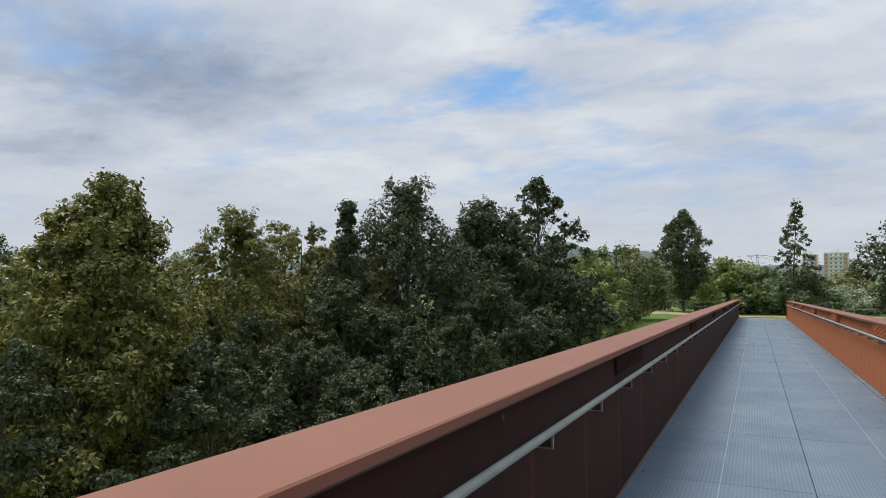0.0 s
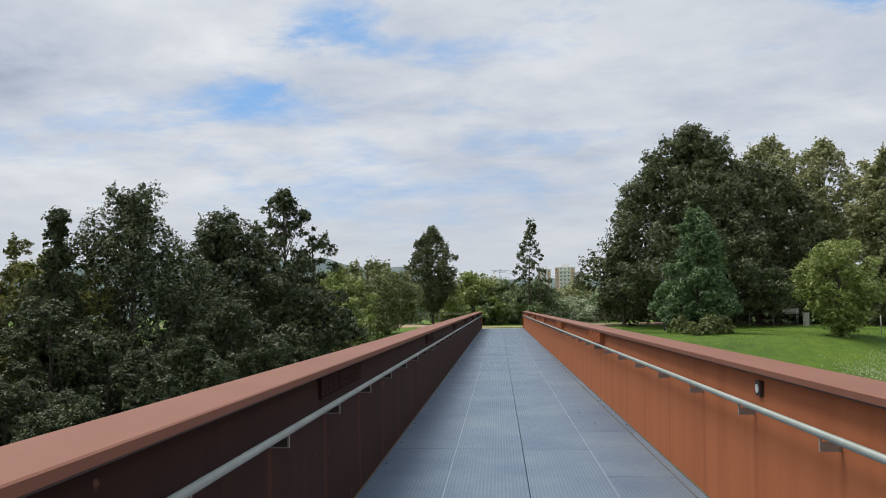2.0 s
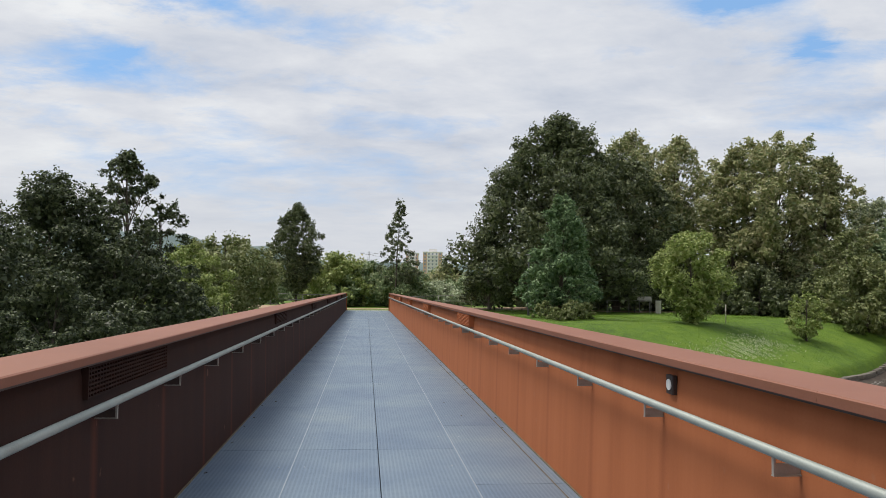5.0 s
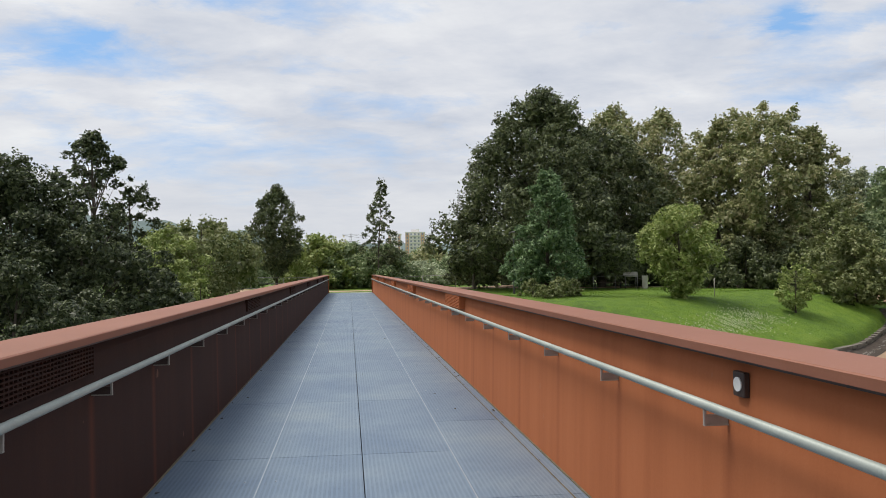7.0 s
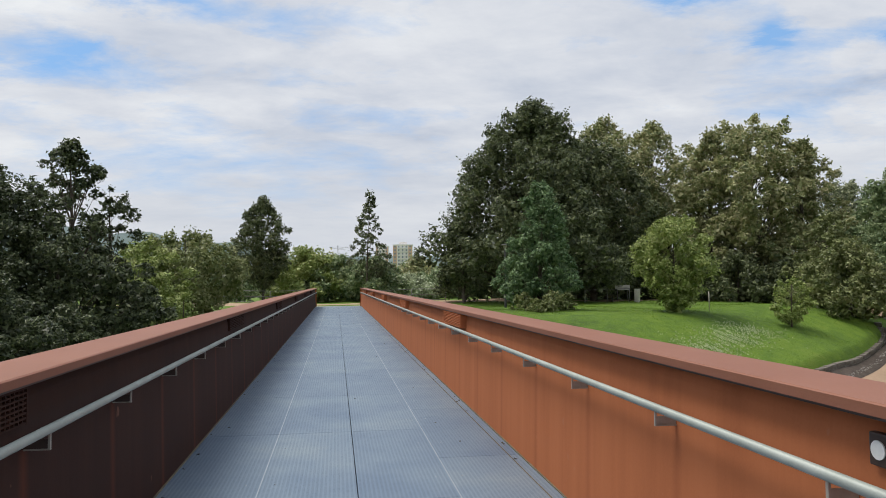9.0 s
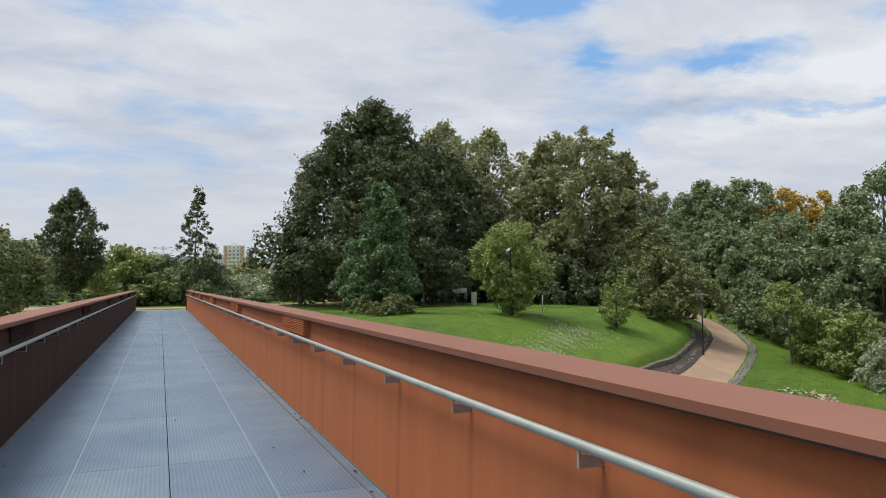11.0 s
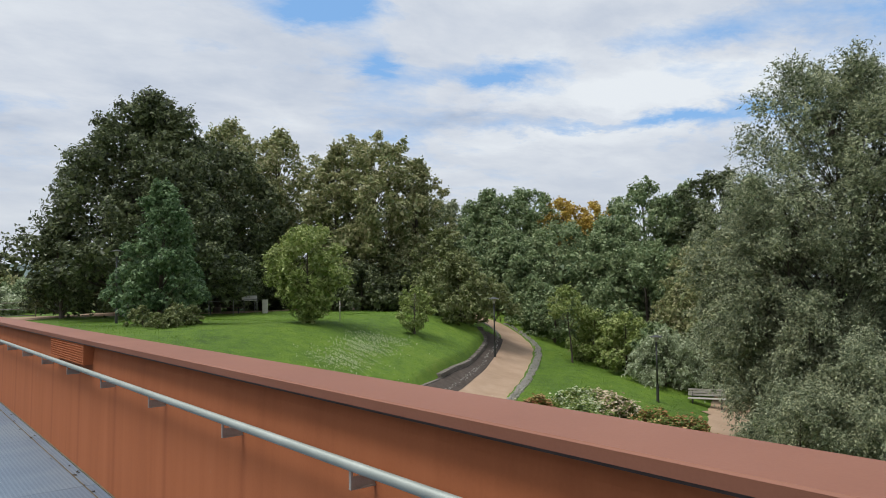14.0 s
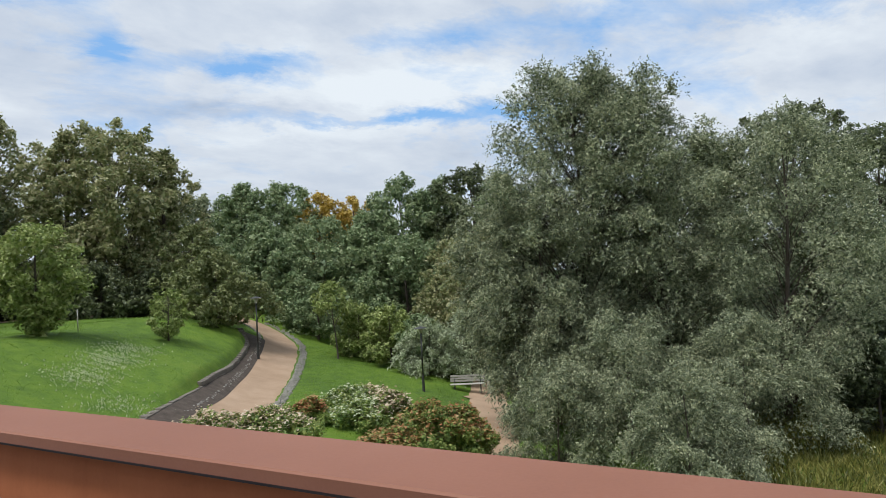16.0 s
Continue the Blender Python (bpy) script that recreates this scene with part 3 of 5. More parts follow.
def profile(shape, s):
    """Crown radius, 0 to 1, at the share s of the crown's height."""
    if shape == "round":
        return math.sqrt(max(0.05, 1 - (2 * s - 0.85) ** 2 / 1.45))
    if shape == "cone":
        return max(0.06, min(1.0, s * 6 + 0.35) * (1 - s) ** 0.75)
    if shape == "oval":
        return max(0.1, math.sin(math.pi * min(1, (s * 0.92 + 0.08))) ** 0.75)
    if shape == "broad":
        return max(0.12, min(1, 0.62 + s * 1.5) * max(0.0, 1 - s ** 1.9) ** 0.75)
    if shape == "dome":
        return max(0.17, min(1, 0.85 + s) * (1 - s) ** 0.52)
    if shape == "fan":
        return min(1.0, 0.28 + 1.25 * s) * max(0.2, 1 - s ** 3.5) ** 0.6
    if shape == "vase":
        return min(1.0, 0.55 + 0.75 * s) * max(0.25, 1 - s ** 4) ** 0.5
    return max(0.2, (1 - s ** 2) ** 0.6)      # "bush"


def normed(v):
    return v / (np.linalg.norm(v, axis=1, keepdims=True) + 1e-9)


def unit(rng, n):
    return normed(rng.normal(size=(n, 3)))


UP = np.array([0.0, 0.0, 1.0])


def tree(name, x, y, height, radius, shape, leaf, label, category="tree", seed=1, clear=0.15, leaves=26000, size=0.17, slim=0.62,
         boughs=46, clump=0.27, droop=0.0, airy=0.0, group="", lean=(0, 0), trunk_r=None):
    """A trunk with limbs; each limb bears a billow of leafy tufts, so the crown is lumpy, with hollows between the billows."""
    rng = np.random.default_rng(seed)
    top = new(name)
    top.location = (x, y, float(ground(x, y)) - 0.05)
    tagged(top, label, category, group)
    r0 = trunk_r or max(0.03, height * (0.011 if droop else 0.018))
    c0 = height * clear
    axis = []
    for i in range(9):
        s = i / 8
        axis.append(Vector((lean[0] * s + 0.02 * height * math.sin(seed + 3 * s), lean[1] * s + 0.02 * height * math.cos(seed * 2 + 4 * s), height * 0.93 * s)))
    flare = [1.45, 1.0, 0.86, 0.74, 0.62, 0.48, 0.34, 0.2, 0.06]
    paths = [[(p, r0 * f) for p, f in zip(axis, flare)]]
    cents, sizes, outs = [], [], []
    for b in range(boughs):
        s = ((b + rng.random()) / boughs) ** 0.9
        turn = b * 2.399 + rng.normal() * 0.4
        env = radius * 1.14 * profile(shape, s) * (1 + 0.13 * math.sin(3 * turn + seed) + 0.10 * math.sin(5 * turn + 8 * s + seed))
        rb = radius * clump * (0.7 + 0.6 * rng.random()) * (1 - 0.42 * s)
        reach = max(0.0, env - 0.75 * rb) * (0.45 + 0.3 * rng.random() if rng.random() < 0.2 else 0.84 + 0.22 * rng.random())
        hz = c0 + 0.5 * rb + (height - c0 - 1.35 * rb) * s
        k = min(7.99, hz / (height * 0.93) * 8)
        ax = axis[int(k)].lerp(axis[int(k) + 1], k - int(k))
        tip = Vector((ax.x + math.cos(turn) * reach, ax.y + math.sin(turn) * reach, hz))
        start = max(0.4, k - (1.1 + reach / height * 4))
        st = axis[int(start)].lerp(axis[int(start) + 1], start - int(start))
        mid = st.lerp(tip, 0.5) + Vector((0, 0, 0.08 * reach))
        rr = max(0.008, r0 * 0.3 * (1 - 0.7 * s))
        paths.append([(st, rr), (mid, rr * 0.65), (tip, rr * 0.2)])
        cents.append(tuple(tip))
        sizes.append(rb)
        outs.append((math.cos(turn), math.sin(turn), 0.0))
    v, f = tube_mesh(paths, 5)
    mesh_object("trunk", v, f, MAT["bark"], top, True)
    cents, sizes, outs = np.array(cents), np.array(sizes), np.array(outs)

    # tufts on the outer and upper side of each billow
    per = 14
    own = np.repeat(np.arange(boughs), per)
    d = normed(unit(rng, len(own)) + outs[own] * 0.5 + UP * 0.35)
    tuft = cents[own] + d * np.array([1.0, 1.0, 0.8]) * (sizes[own] * (0.7 + 0.35 * rng.random(len(own))))[:, None]
    tr = sizes[own] * (0.24 + 0.28 * rng.random(len(own)))
    pick = rng.choice(len(own), leaves, p=tr ** 2 / np.sum(tr ** 2))
    dd = normed(unit(rng, leaves) + d[pick] * 0.5 + UP * 0.3)
    cen = tuft[pick] + dd * np.array([1.0, 1.0, 0.75]) * (tr[pick] * rng.random(leaves) ** 0.4)[:, None]
    axs = unit(rng, leaves) + dd * 0.5 - UP * 0.25
    # leafy shoots that stand out of the tufts
    m = leaves // 9
    stand = rng.integers(0, len(own), max(30, boughs * 5))
    way = normed(d[stand] + UP * 0.7 + rng.normal(size=(len(stand), 3)) * 0.35)
    which = rng.integers(0, len(stand), m)
    far = (0.4 + 0.8 * rng.random(len(stand)))[which] * rng.random(m) * tr[stand][which]
    cen[:m] = tuft[stand][which] + way[which] * (far + 0.5 * tr[stand][which])[:, None] + rng.normal(size=(m, 3)) * size * 0.5
    if droop:
        # long whips: upright in the crest, hanging lower down
        strands = leaves // 10
        root = rng.choice(len(own), strands, p=tr ** 2 / np.sum(tr ** 2))
        base = tuft[root] + unit(rng, strands) * tr[root][:, None] * 0.8
        out = normed(d[root] * 0.8 + UP * 0.6 + rng.normal(size=(strands, 3)) * 0.4)
        low = np.clip(1.25 - base[:, 2] / height, 0.2, 1.0)[:, None]
        long = droop * (4 + 5 * rng.random((strands, 1)))
        which = rng.integers(0, strands, leaves)
        u = rng.random((leaves, 1))
        cen = base[which] + long[which] * (out[which] * u - UP * low[which] * u * u * 1.1) + rng.normal(size=(leaves, 3)) * size * 0.3
        axs = out[which] - UP * low[which] * 2.2 * u + rng.normal(size=(leaves, 3)) * 0.45
    cen[:, 2] = np.maximum(cen[:, 2], 0.06)
    nor = normed(dd * 0.65 + unit(rng, leaves) * 0.65 + UP * 0.5)
    ln = size * (0.65 + 0.7 * rng.random(leaves))
    wd = ln * slim
    # broader inner leaves that close the heart of each billow and of the crown
    n_in = int(boughs * (110 if droop else 80) * (1 - airy))
    if n_in:
        own_in = rng.integers(0, boughs, n_in)
        inner = cents[own_in] + unit(rng, n_in) * (sizes[own_in] * 0.75 * rng.random(n_in) ** 0.4)[:, None]
        deep = rng.random(n_in) < 0.45
        pull = np.where(deep, 0.25 + 0.7 * rng.random(n_in), 1.0)
        inner[:, :2] *= pull[:, None]
        inner[:, 2] = np.maximum(inner[:, 2] - np.where(deep, 0.5 * sizes[own_in], 0.0), 0.1)
        l_in = np.minimum(size * (1.3 if droop else 2.0), sizes[own_in] * 0.5)
        cen = np.concatenate([cen, inner])
        nor = np.concatenate([nor, unit(rng, n_in)])
        axs = np.concatenate([axs, unit(rng, n_in)])
        ln, wd = np.concatenate([ln, l_in]), np.concatenate([wd, l_in * 0.8])
    axs = normed(axs - nor * np.sum(axs * nor, axis=1, keepdims=True))
    leaf_mesh("crown", cen.astype(np.float32), nor, axs, ln, wd, MAT[leaf], top)
    return top


EYES = {0: (-0.47, -3.62, 1.66), 7: (-0.11, -0.37, 1.54), 11: (-0.10, 1.45, 1.57), 16: (0.28, 3.67, 1.63)}


def at(spot, az, d):
    """A place of the plan by bearing and distance from a spot on the bridge."""
    e = EYES[spot]
    return e[0] + d * math.sin(radians(az)), e[1] + d * math.cos(radians(az))


def plant(spot, az, d, rise, radius, shape, leaf, label, name="tree", **more):
    """A tree or shrub whose top stands at the slope rise, seen from a spot on the bridge."""
    x, y = at(spot, az, d)
    top = EYES[spot][2] + rise * d
    base = float(ground(x, y))
    h = max(0.5, top - base)
    size = more.pop("size", min(0.26, max(0.075, 0.0038 * d)))
    slim = more.get("slim", 0.62)
    cover = more.pop("cover", 1.5)
    clear = more.get("clear", 0.12)
    area = 2 * math.pi * radius * (h * (1 - clear)) * 0.8
    leaves = int(min(more.pop("most", 46000), 0.9 * cover * area / (size * size * slim * 0.5)))
    return tree(name, x, y, h, radius, shape, leaf, label, more.pop("category", name), leaves=leaves, size=size, **more)


# below the bridge, on the valley side
plant(0, -48.4, 16, 0.142, 3.1, "broad", "leaf_maple", "large yellow-green maple tree below the bridge", seed=10, clear=0.03, boughs=80, cover=1.9, most=80000, size=0.105)
plant(0, -40.8, 14.5, -0.06, 2.2, "bush", "leaf_thicket", "dark green maple scrub below the bridge", "shrub", seed=31, clear=0.02, boughs=30)
plant(0, -54, 12.5, -0.06, 2.0, "bush", "leaf_thicket", "dark green shrub below the bridge", "shrub", seed=32, clear=0.02, boughs=30)
plant(0, -38.8, 24, 0.105, 2.9, "broad", "leaf_maple", "yellow-green tree below the bridge", seed=9, clear=0.05)
plant(0, -34.2, 27, 0.088, 3.2, "round", "leaf_maple", "bright yellow-green tree behind darker trees", seed=33, clear=0.1)
plant(0, -31.8, 28, 0.072, 2.6, "round", "leaf_maple", "yellow-green tree at the back of the thicket", seed=57, clear=0.03)
plant(0, -26.0, 26, 0.156, 3.9, "dome", "leaf_thicket", "dense dark green tree below the bridge", seed=8, clear=0.03, boughs=90, cover=1.9)
plant(0, -30.4, 25, 0.122, 1.5, "cone", "leaf_thicket", "slim dark green tree below the bridge", seed=34, clear=0.04)
plant(0, -20.2, 29, 0.126, 3.5, "dome", "leaf_thicket", "dense dark green tree beside the bridge", seed=7, clear=0.03, boughs=80, cover=1.9)
plant(0, -16.0, 31, 0.157, 2.1, "oval", "leaf_thicket", "dark green tree with a sparse ragged top", seed=6, clear=0.1, cover=1.6, boughs=90, airy=0.5, clump=0.22)
plant(0, -13.6, 31.5, 0.108, 0.75, "oval", "leaf_thicket", "slim ragged side stem of a dark green tree", seed=64, clear=0.3, cover=1.2, boughs=22, airy=0.8)
plant(0, -16.0, 28.5, 0.062, 2.6, "round", "leaf_thicket", "dense dark green tree under a ragged taller one", seed=65, clear=0.03, cover=1.8, boughs=50)
plant(0, -22.5, 21, -0.03, 2.4, "bush", "leaf_thicket", "dark green undergrowth shrub beside the bridge", "shrub", seed=35, clear=0.02)
plant(0, -29.5, 19, -0.1, 2.2, "bush", "leaf_thicket", "dark green undergrowth shrub below the bridge", "shrub", seed=36, clear=0.02)
plant(0, -15.5, 25, -0.02, 2.0, "bush", "leaf_thicket", "dark green undergrowth shrub beside the bridge", "shrub", seed=37, clear=0.02)
for i, (az, d, rise) in enumerate(((-33, 20, -0.07), (-37, 21, -0.03), (-27, 22, -0.02), (-19, 24, 0.02), (-44, 22, 0.0), (-31.2, 23, 0.02))):
    plant(0, az, d, rise, 2.2, "bush", "leaf_thicket", "dark green undergrowth shrub in the thicket", "shrub", seed=170 + i, clear=0.02, group="thicket undergrowth", boughs=34)
plant(0, -58.5, 24, 0.115, 2.9, "oval", "leaf_thicket", "dark green tree at the thicket's edge", seed=38, clear=0.04)
plant(0, -50, 30, 0.06, 4.0, "round", "leaf_mid", "green tree behind the maple", seed=39, clear=0.04, most=20000)
plant(0, -42, 32, 0.05, 4.0, "round", "leaf_mid", "green tree behind the thicket", seed=40, clear=0.04, most=20000)
plant(0, -9.9, 45, 0.064, 3.0, "round", "leaf_khaki", "broad green tree with layered boughs near the bridge's end", seed=5, clear=0.03)
plant(0, -12.6, 41, 0.05, 2.2, "round", "leaf_light", "green shrub near the bridge's end", "shrub", seed=41, clear=0.03)
plant(0, -11.0, 33, 0.012, 1.3, "bush", "leaf_light", "bright green shrub with upright shoots", "shrub", seed=42, clear=0.03, boughs=24)
plant(0, -9.6, 35, -0.008, 0.9, "bush", "leaf_light", "small bright green shrub beside the bridge", "shrub", seed=43, clear=0.03, boughs=20)

# beyond the bridge's end
plant(7, -5.5, 60, 0.117, 2.1, "oval", "leaf_dark", "slender young dark green tree beyond the bridge", seed=3, clear=0.14, trunk_r=0.09, size=0.15, cover=2.0, boughs=80)
plant(7, 2.5, 60, 0.127, 1.9, "cone", "leaf_dark", "slender young tree with a ragged pointed crown", seed=4, clear=0.18, trunk_r=0.08, cover=0.9, size=0.15, boughs=26, clump=0.30, airy=1.0)
plant(7, 3.0, 62, 0.038, 2.5, "bush", "leaf_mid", "green bush under the pointed young tree", "shrub", seed=44, clear=0.02)
plant(7, -2.4, 64, 0.052, 3.4, "bush", "leaf_light", "yellow-green bush beyond the bridge's end", "shrub", seed=45, clear=0.02)
plant(7, 0.3, 65, 0.040, 3.4, "bush", "leaf_mid", "green bush beyond the bridge's end", "shrub", seed=46, clear=0.02)
plant(7, -8.6, 66, 0.045, 3.0, "bush", "leaf_mid", "green bush behind the fence", "shrub", seed=47, clear=0.02)
plant(7, -13.0, 68, 0.05, 3.4, "round", "leaf_mid", "green tree behind the fence", seed=48, clear=0.05)
plant(7, 5.6, 70, 0.014, 2.6, "bush", "leaf_silver", "pale silvery shrub beyond the fence", "shrub", seed=49, clear=0.02)
plant(7, 8.0, 76, 0.02, 3.4, "bush", "leaf_mid", "green shrub beyond the fence", "shrub", seed=50, clear=0.02)

# the lawn and the trees that close it
plant(7, 15.0, 55, 0.250, 6.8, "dome", "leaf_dark", "big dense dark green tree on the lawn", seed=11, clear=0.04, boughs=150, cover=1.7, most=84000, clump=0.2)
plant(7, 19.6, 59, 0.192, 4.6, "round", "leaf_dark", "dark green tree beside the big one", seed=51, clear=0.06, boughs=80, cover=1.5)
plant(7, 9.7, 54, 0.092, 2.1, "dome", "leaf_dark", "dark lower tree beside the big one", seed=52, clear=0.06)
plant(7, 15.6, 38.5, 0.138, 1.95, "dome", "leaf_deep", "young dark green tree before the big tree", seed=12, clear=0.03, boughs=70, cover=1.7)
plant(7, 20.8, 66, 0.220, 4.9, "oval", "leaf_olive", "tall tree with a thin yellowing crown", seed=13, clear=0.1, cover=1.3, boughs=90, airy=0.45, clump=0.22)
plant(7, 24.4, 67, 0.210, 4.5, "oval", "leaf_olive", "tall thin-crowned tree behind the benches", seed=53, clear=0.1, cover=1.3, boughs=90, airy=0.45, clump=0.22)
plant(7, 31.3, 59, 0.204, 4.6, "vase", "leaf_olive", "broad brownish-olive tree behind the lawn", seed=14, clear=0.05, boughs=130, clump=0.22, cover=1.6, airy=0.0, most=70000)
plant(7, 28.4, 60, 0.196, 2.6, "oval", "leaf_olive", "brownish-olive tree with a ragged crown", seed=54, clear=0.05, boughs=70, airy=0.1)
plant(7, 34.4, 60, 0.176, 2.7, "oval", "leaf_olive", "brownish-olive tree with a drooping edge", seed=55, clear=0.03, boughs=70)
plant(7, 25.6, 38.5, 0.088, 2.0, "fan", "leaf_light", "light green small tree with several stems on the lawn", seed=15, clear=0.03, cover=1.4, boughs=46, airy=0.3, clump=0.34)
for i, (az, d, rise) in enumerate(((19.5, 68, 0.05), (23.0, 64, 0.05), (26.5, 62, 0.045), (30.0, 56, 0.04), (33.5, 55, 0.03), (12, 66, 0.04), (16, 66, 0.06))):
    plant(7, az, d, rise, 2.8, "bush", "leaf_dark", "dark green undergrowth shrub behind the lawn", "shrub", seed=60 + i, clear=0.02, group="lawn undergrowth", most=24000)
for i, (az, d, rise, r) in enumerate(((14.4, 37, -0.012, 0.6), (15.4, 35.5, -0.02, 0.6), (16.6, 36, -0.01, 0.7), (17.6, 37, -0.012, 0.5))):
    plant(7, az, d, rise, r, "bush", "leaf_khaki", "low flowering shrub at the young tree's foot", "shrub", seed=70 + i, clear=0.02, group="low shrubs at the tree's foot", boughs=18)
plant(11, 34.8, 39, 0.005, 0.9, "round", "leaf_light", "small light green shrub on the slope", "shrub", seed=16, clear=0.1, boughs=30, cover=1.2)
plant(11, 38.4, 46, 0.052, 2.7, "bush", "leaf_khaki", "broad olive-green shrub above the path", "shrub", seed=17, clear=0.03, boughs=60)
plant(11, 36.9, 50, 0.084, 2.0, "oval", "leaf_khaki", "olive-green small tree above the path", seed=18, clear=0.03)

# the wood beyond the path
WOOD = [(38.6, 74, 0.125, 3.2, "leaf_willow"), (41.8, 68, 0.138, 3.9, "leaf_mid"), (45.0, 68, 0.137, 3.8, "leaf_mid"), (43.5, 58, 0.09, 3.6, "leaf_mid"),
        (47.6, 58, 0.090, 3.2, "leaf_mid"), (51.2, 56, 0.094, 3.4, "leaf_mid"), (54.3, 60, 0.143, 3.5, "leaf_mid"), (57.0, 60, 0.137, 3.2, "leaf_mid"),
        (59.6, 56, 0.150, 3.4, "leaf_dark"), (62.5, 52, 0.140, 3.6, "leaf_mid"), (54.5, 52, 0.06, 3.2, "leaf_mid"), (45.5, 56, 0.05, 3.0, "leaf_mid"), (59.5, 48, 0.06, 3.2, "leaf_olive"),
        (77.5, 48, 0.17, 4.6, "leaf_dark"), (88.5, 46, 0.16, 5.0, "leaf_dark"), (95, 42, 0.13, 5.0, "leaf_mid"), (84, 52, 0.19, 4.8, "leaf_dark"), (39.5, 60, 0.07, 3.0, "leaf_mid")]
for i, (az, d, rise, r, leaf) in enumerate(WOOD):
    plant(16, az, d, rise, r * 1.08, "broad" if i % 2 else "round", leaf, {"leaf_mid": "green woodland tree beyond the winding path", "leaf_dark": "dark green woodland tree beyond the path",
          "leaf_willow": "grey-green woodland tree with a feathery top", "leaf_olive": "olive-green woodland tree beyond the path"}[leaf], seed=80 + i, clear=0.05, group="woodland trees", boughs=74, most=40000)
for az, rise, seed in ((48.0, 0.121, 97), (50.5, 0.115, 98)):
    plant(16, az, 66, rise, 2.4, "round", "leaf_orange", "orange autumn maple tree among green trees", seed=seed, clear=0.4, group="autumn maples", boughs=44)
SHRUBS = [(50.4, 45, -0.03, 1.7, "leaf_light"), (52.8, 44, -0.034, 2.1, "leaf_light"), (55.2, 42.5, -0.05, 1.7, "leaf_mid"), (45.8, 52, -0.015, 1.9, "leaf_mid"),
          (47.2, 50, 0.0, 1.7, "leaf_mid"), (57, 46, 0.0, 2.4, "leaf_olive"), (43.2, 57, 0.0, 2.2, "leaf_mid"), (87.5, 40, -0.05, 2.6, "leaf_dark"),
          (91, 38, -0.04, 2.8, "leaf_dark"), (86.5, 35, -0.11, 1.8, "leaf_dark"), (94, 34, -0.06, 2.4, "leaf_dark"), (61, 44, -0.02, 2.4, "leaf_mid"), (83, 37, -0.01, 2.8, "leaf_thicket"), (86.5, 37, 0.0, 2.8, "leaf_thicket"), (90, 35, 0.0, 2.6, "leaf_thicket"), (88, 29, -0.10, 1.8, "leaf_thicket")]
for i, (az, d, rise, r, leaf) in enumerate(SHRUBS):
    plant(16, az, d, rise, r, "bush", leaf, "leafy green shrub at the wood's edge", "shrub", seed=110 + i, clear=0.02, group="wood edge shrubs", boughs=36)
plant(16, 48.5, 43.5, 0.002, 1.4, "broad", "leaf_light", "slim sapling with long feathered leaves", seed=121, clear=0.55, trunk_r=0.05, slim=0.3, size=0.26, cover=1.3, boughs=26, airy=0.7)

# willows
WILLOW = dict(slim=0.36, droop=0.075, clump=0.25, most=64000)
plant(16, 67.6, 30.5, 0.286, 3.5, "round", "leaf_willow", "tall silver-green willow beside the footpath", seed=19, boughs=190, cover=2.2, clear=0.03, **dict(WILLOW, most=120000))
plant(16, 69.8, 31.4, 0.270, 2.3, "oval", "leaf_willow", "upright silver-green willow stem in a dense clump", seed=59, boughs=70, cover=1.6, clear=0.2, **WILLOW)
plant(16, 73.6, 31, 0.256, 3.2, "vase", "leaf_willow", "silver-green willow grown into its neighbour", seed=20, boughs=120, cover=1.8, clear=0.05, **dict(WILLOW, most=90000))
plant(16, 62.8, 31, 0.10, 1.9, "vase", "leaf_willow", "leaning silver-green willow beside the footpath", seed=21, boughs=70, cover=1.6, clear=0.3, lean=(-0.6, 0.4), **WILLOW)
plant(16, 65.3, 30, 0.12, 2.3, "round", "leaf_willow", "dense silver-green willow between two taller ones", seed=58, boughs=80, cover=1.8, clear=0.03, **WILLOW)
plant(16, 66.4, 28.5, -0.02, 1.7, "bush", "leaf_willow", "low silver-green willow beside the footpath", "shrub", seed=27, boughs=30, cover=1.5, clear=0.02, **WILLOW)
plant(16, 82.6, 31, 0.187, 3.5, "round", "leaf_willow", "silver-green willow with a rounded top", seed=22, boughs=110, cover=1.8, clear=0.03, **dict(WILLOW, most=90000))
plant(16, 65.6, 24, -0.125, 1.6, "bush", "leaf_willow", "low silver-green willow scrub", "shrub", seed=28, boughs=30, cover=1.5, clear=0.02, **WILLOW)
plant(16, 75.0, 21.5, -0.135, 1.7, "bush", "leaf_willow", "low silver-green willow scrub", "shrub", seed=29, boughs=30, cover=1.5, clear=0.02, **WILLOW)
plant(16, 71, 24.5, -0.06, 2.5, "bush", "leaf_willow", "low silver-green willow scrub", "shrub", seed=23, boughs=34, cover=1.5, clear=0.02, **WILLOW)
plant(16, 79.5, 25, -0.07, 2.4, "bush", "leaf_willow", "low silver-green willow scrub", "shrub", seed=24, boughs=34, cover=1.5, clear=0.02, **WILLOW)
plant(16, 55.8, 41, -0.06, 1.7, "bush", "leaf_silver", "pale willow bush behind the bench", "shrub", seed=25, boughs=30, cover=1.5, clear=0.02, **WILLOW)
plant(16, 59.0, 42, -0.05, 1.9, "bush", "leaf_silver", "pale willow bush behind the litter bin", "shrub", seed=26, boughs=30, cover=1.5, clear=0.02, **WILLOW)

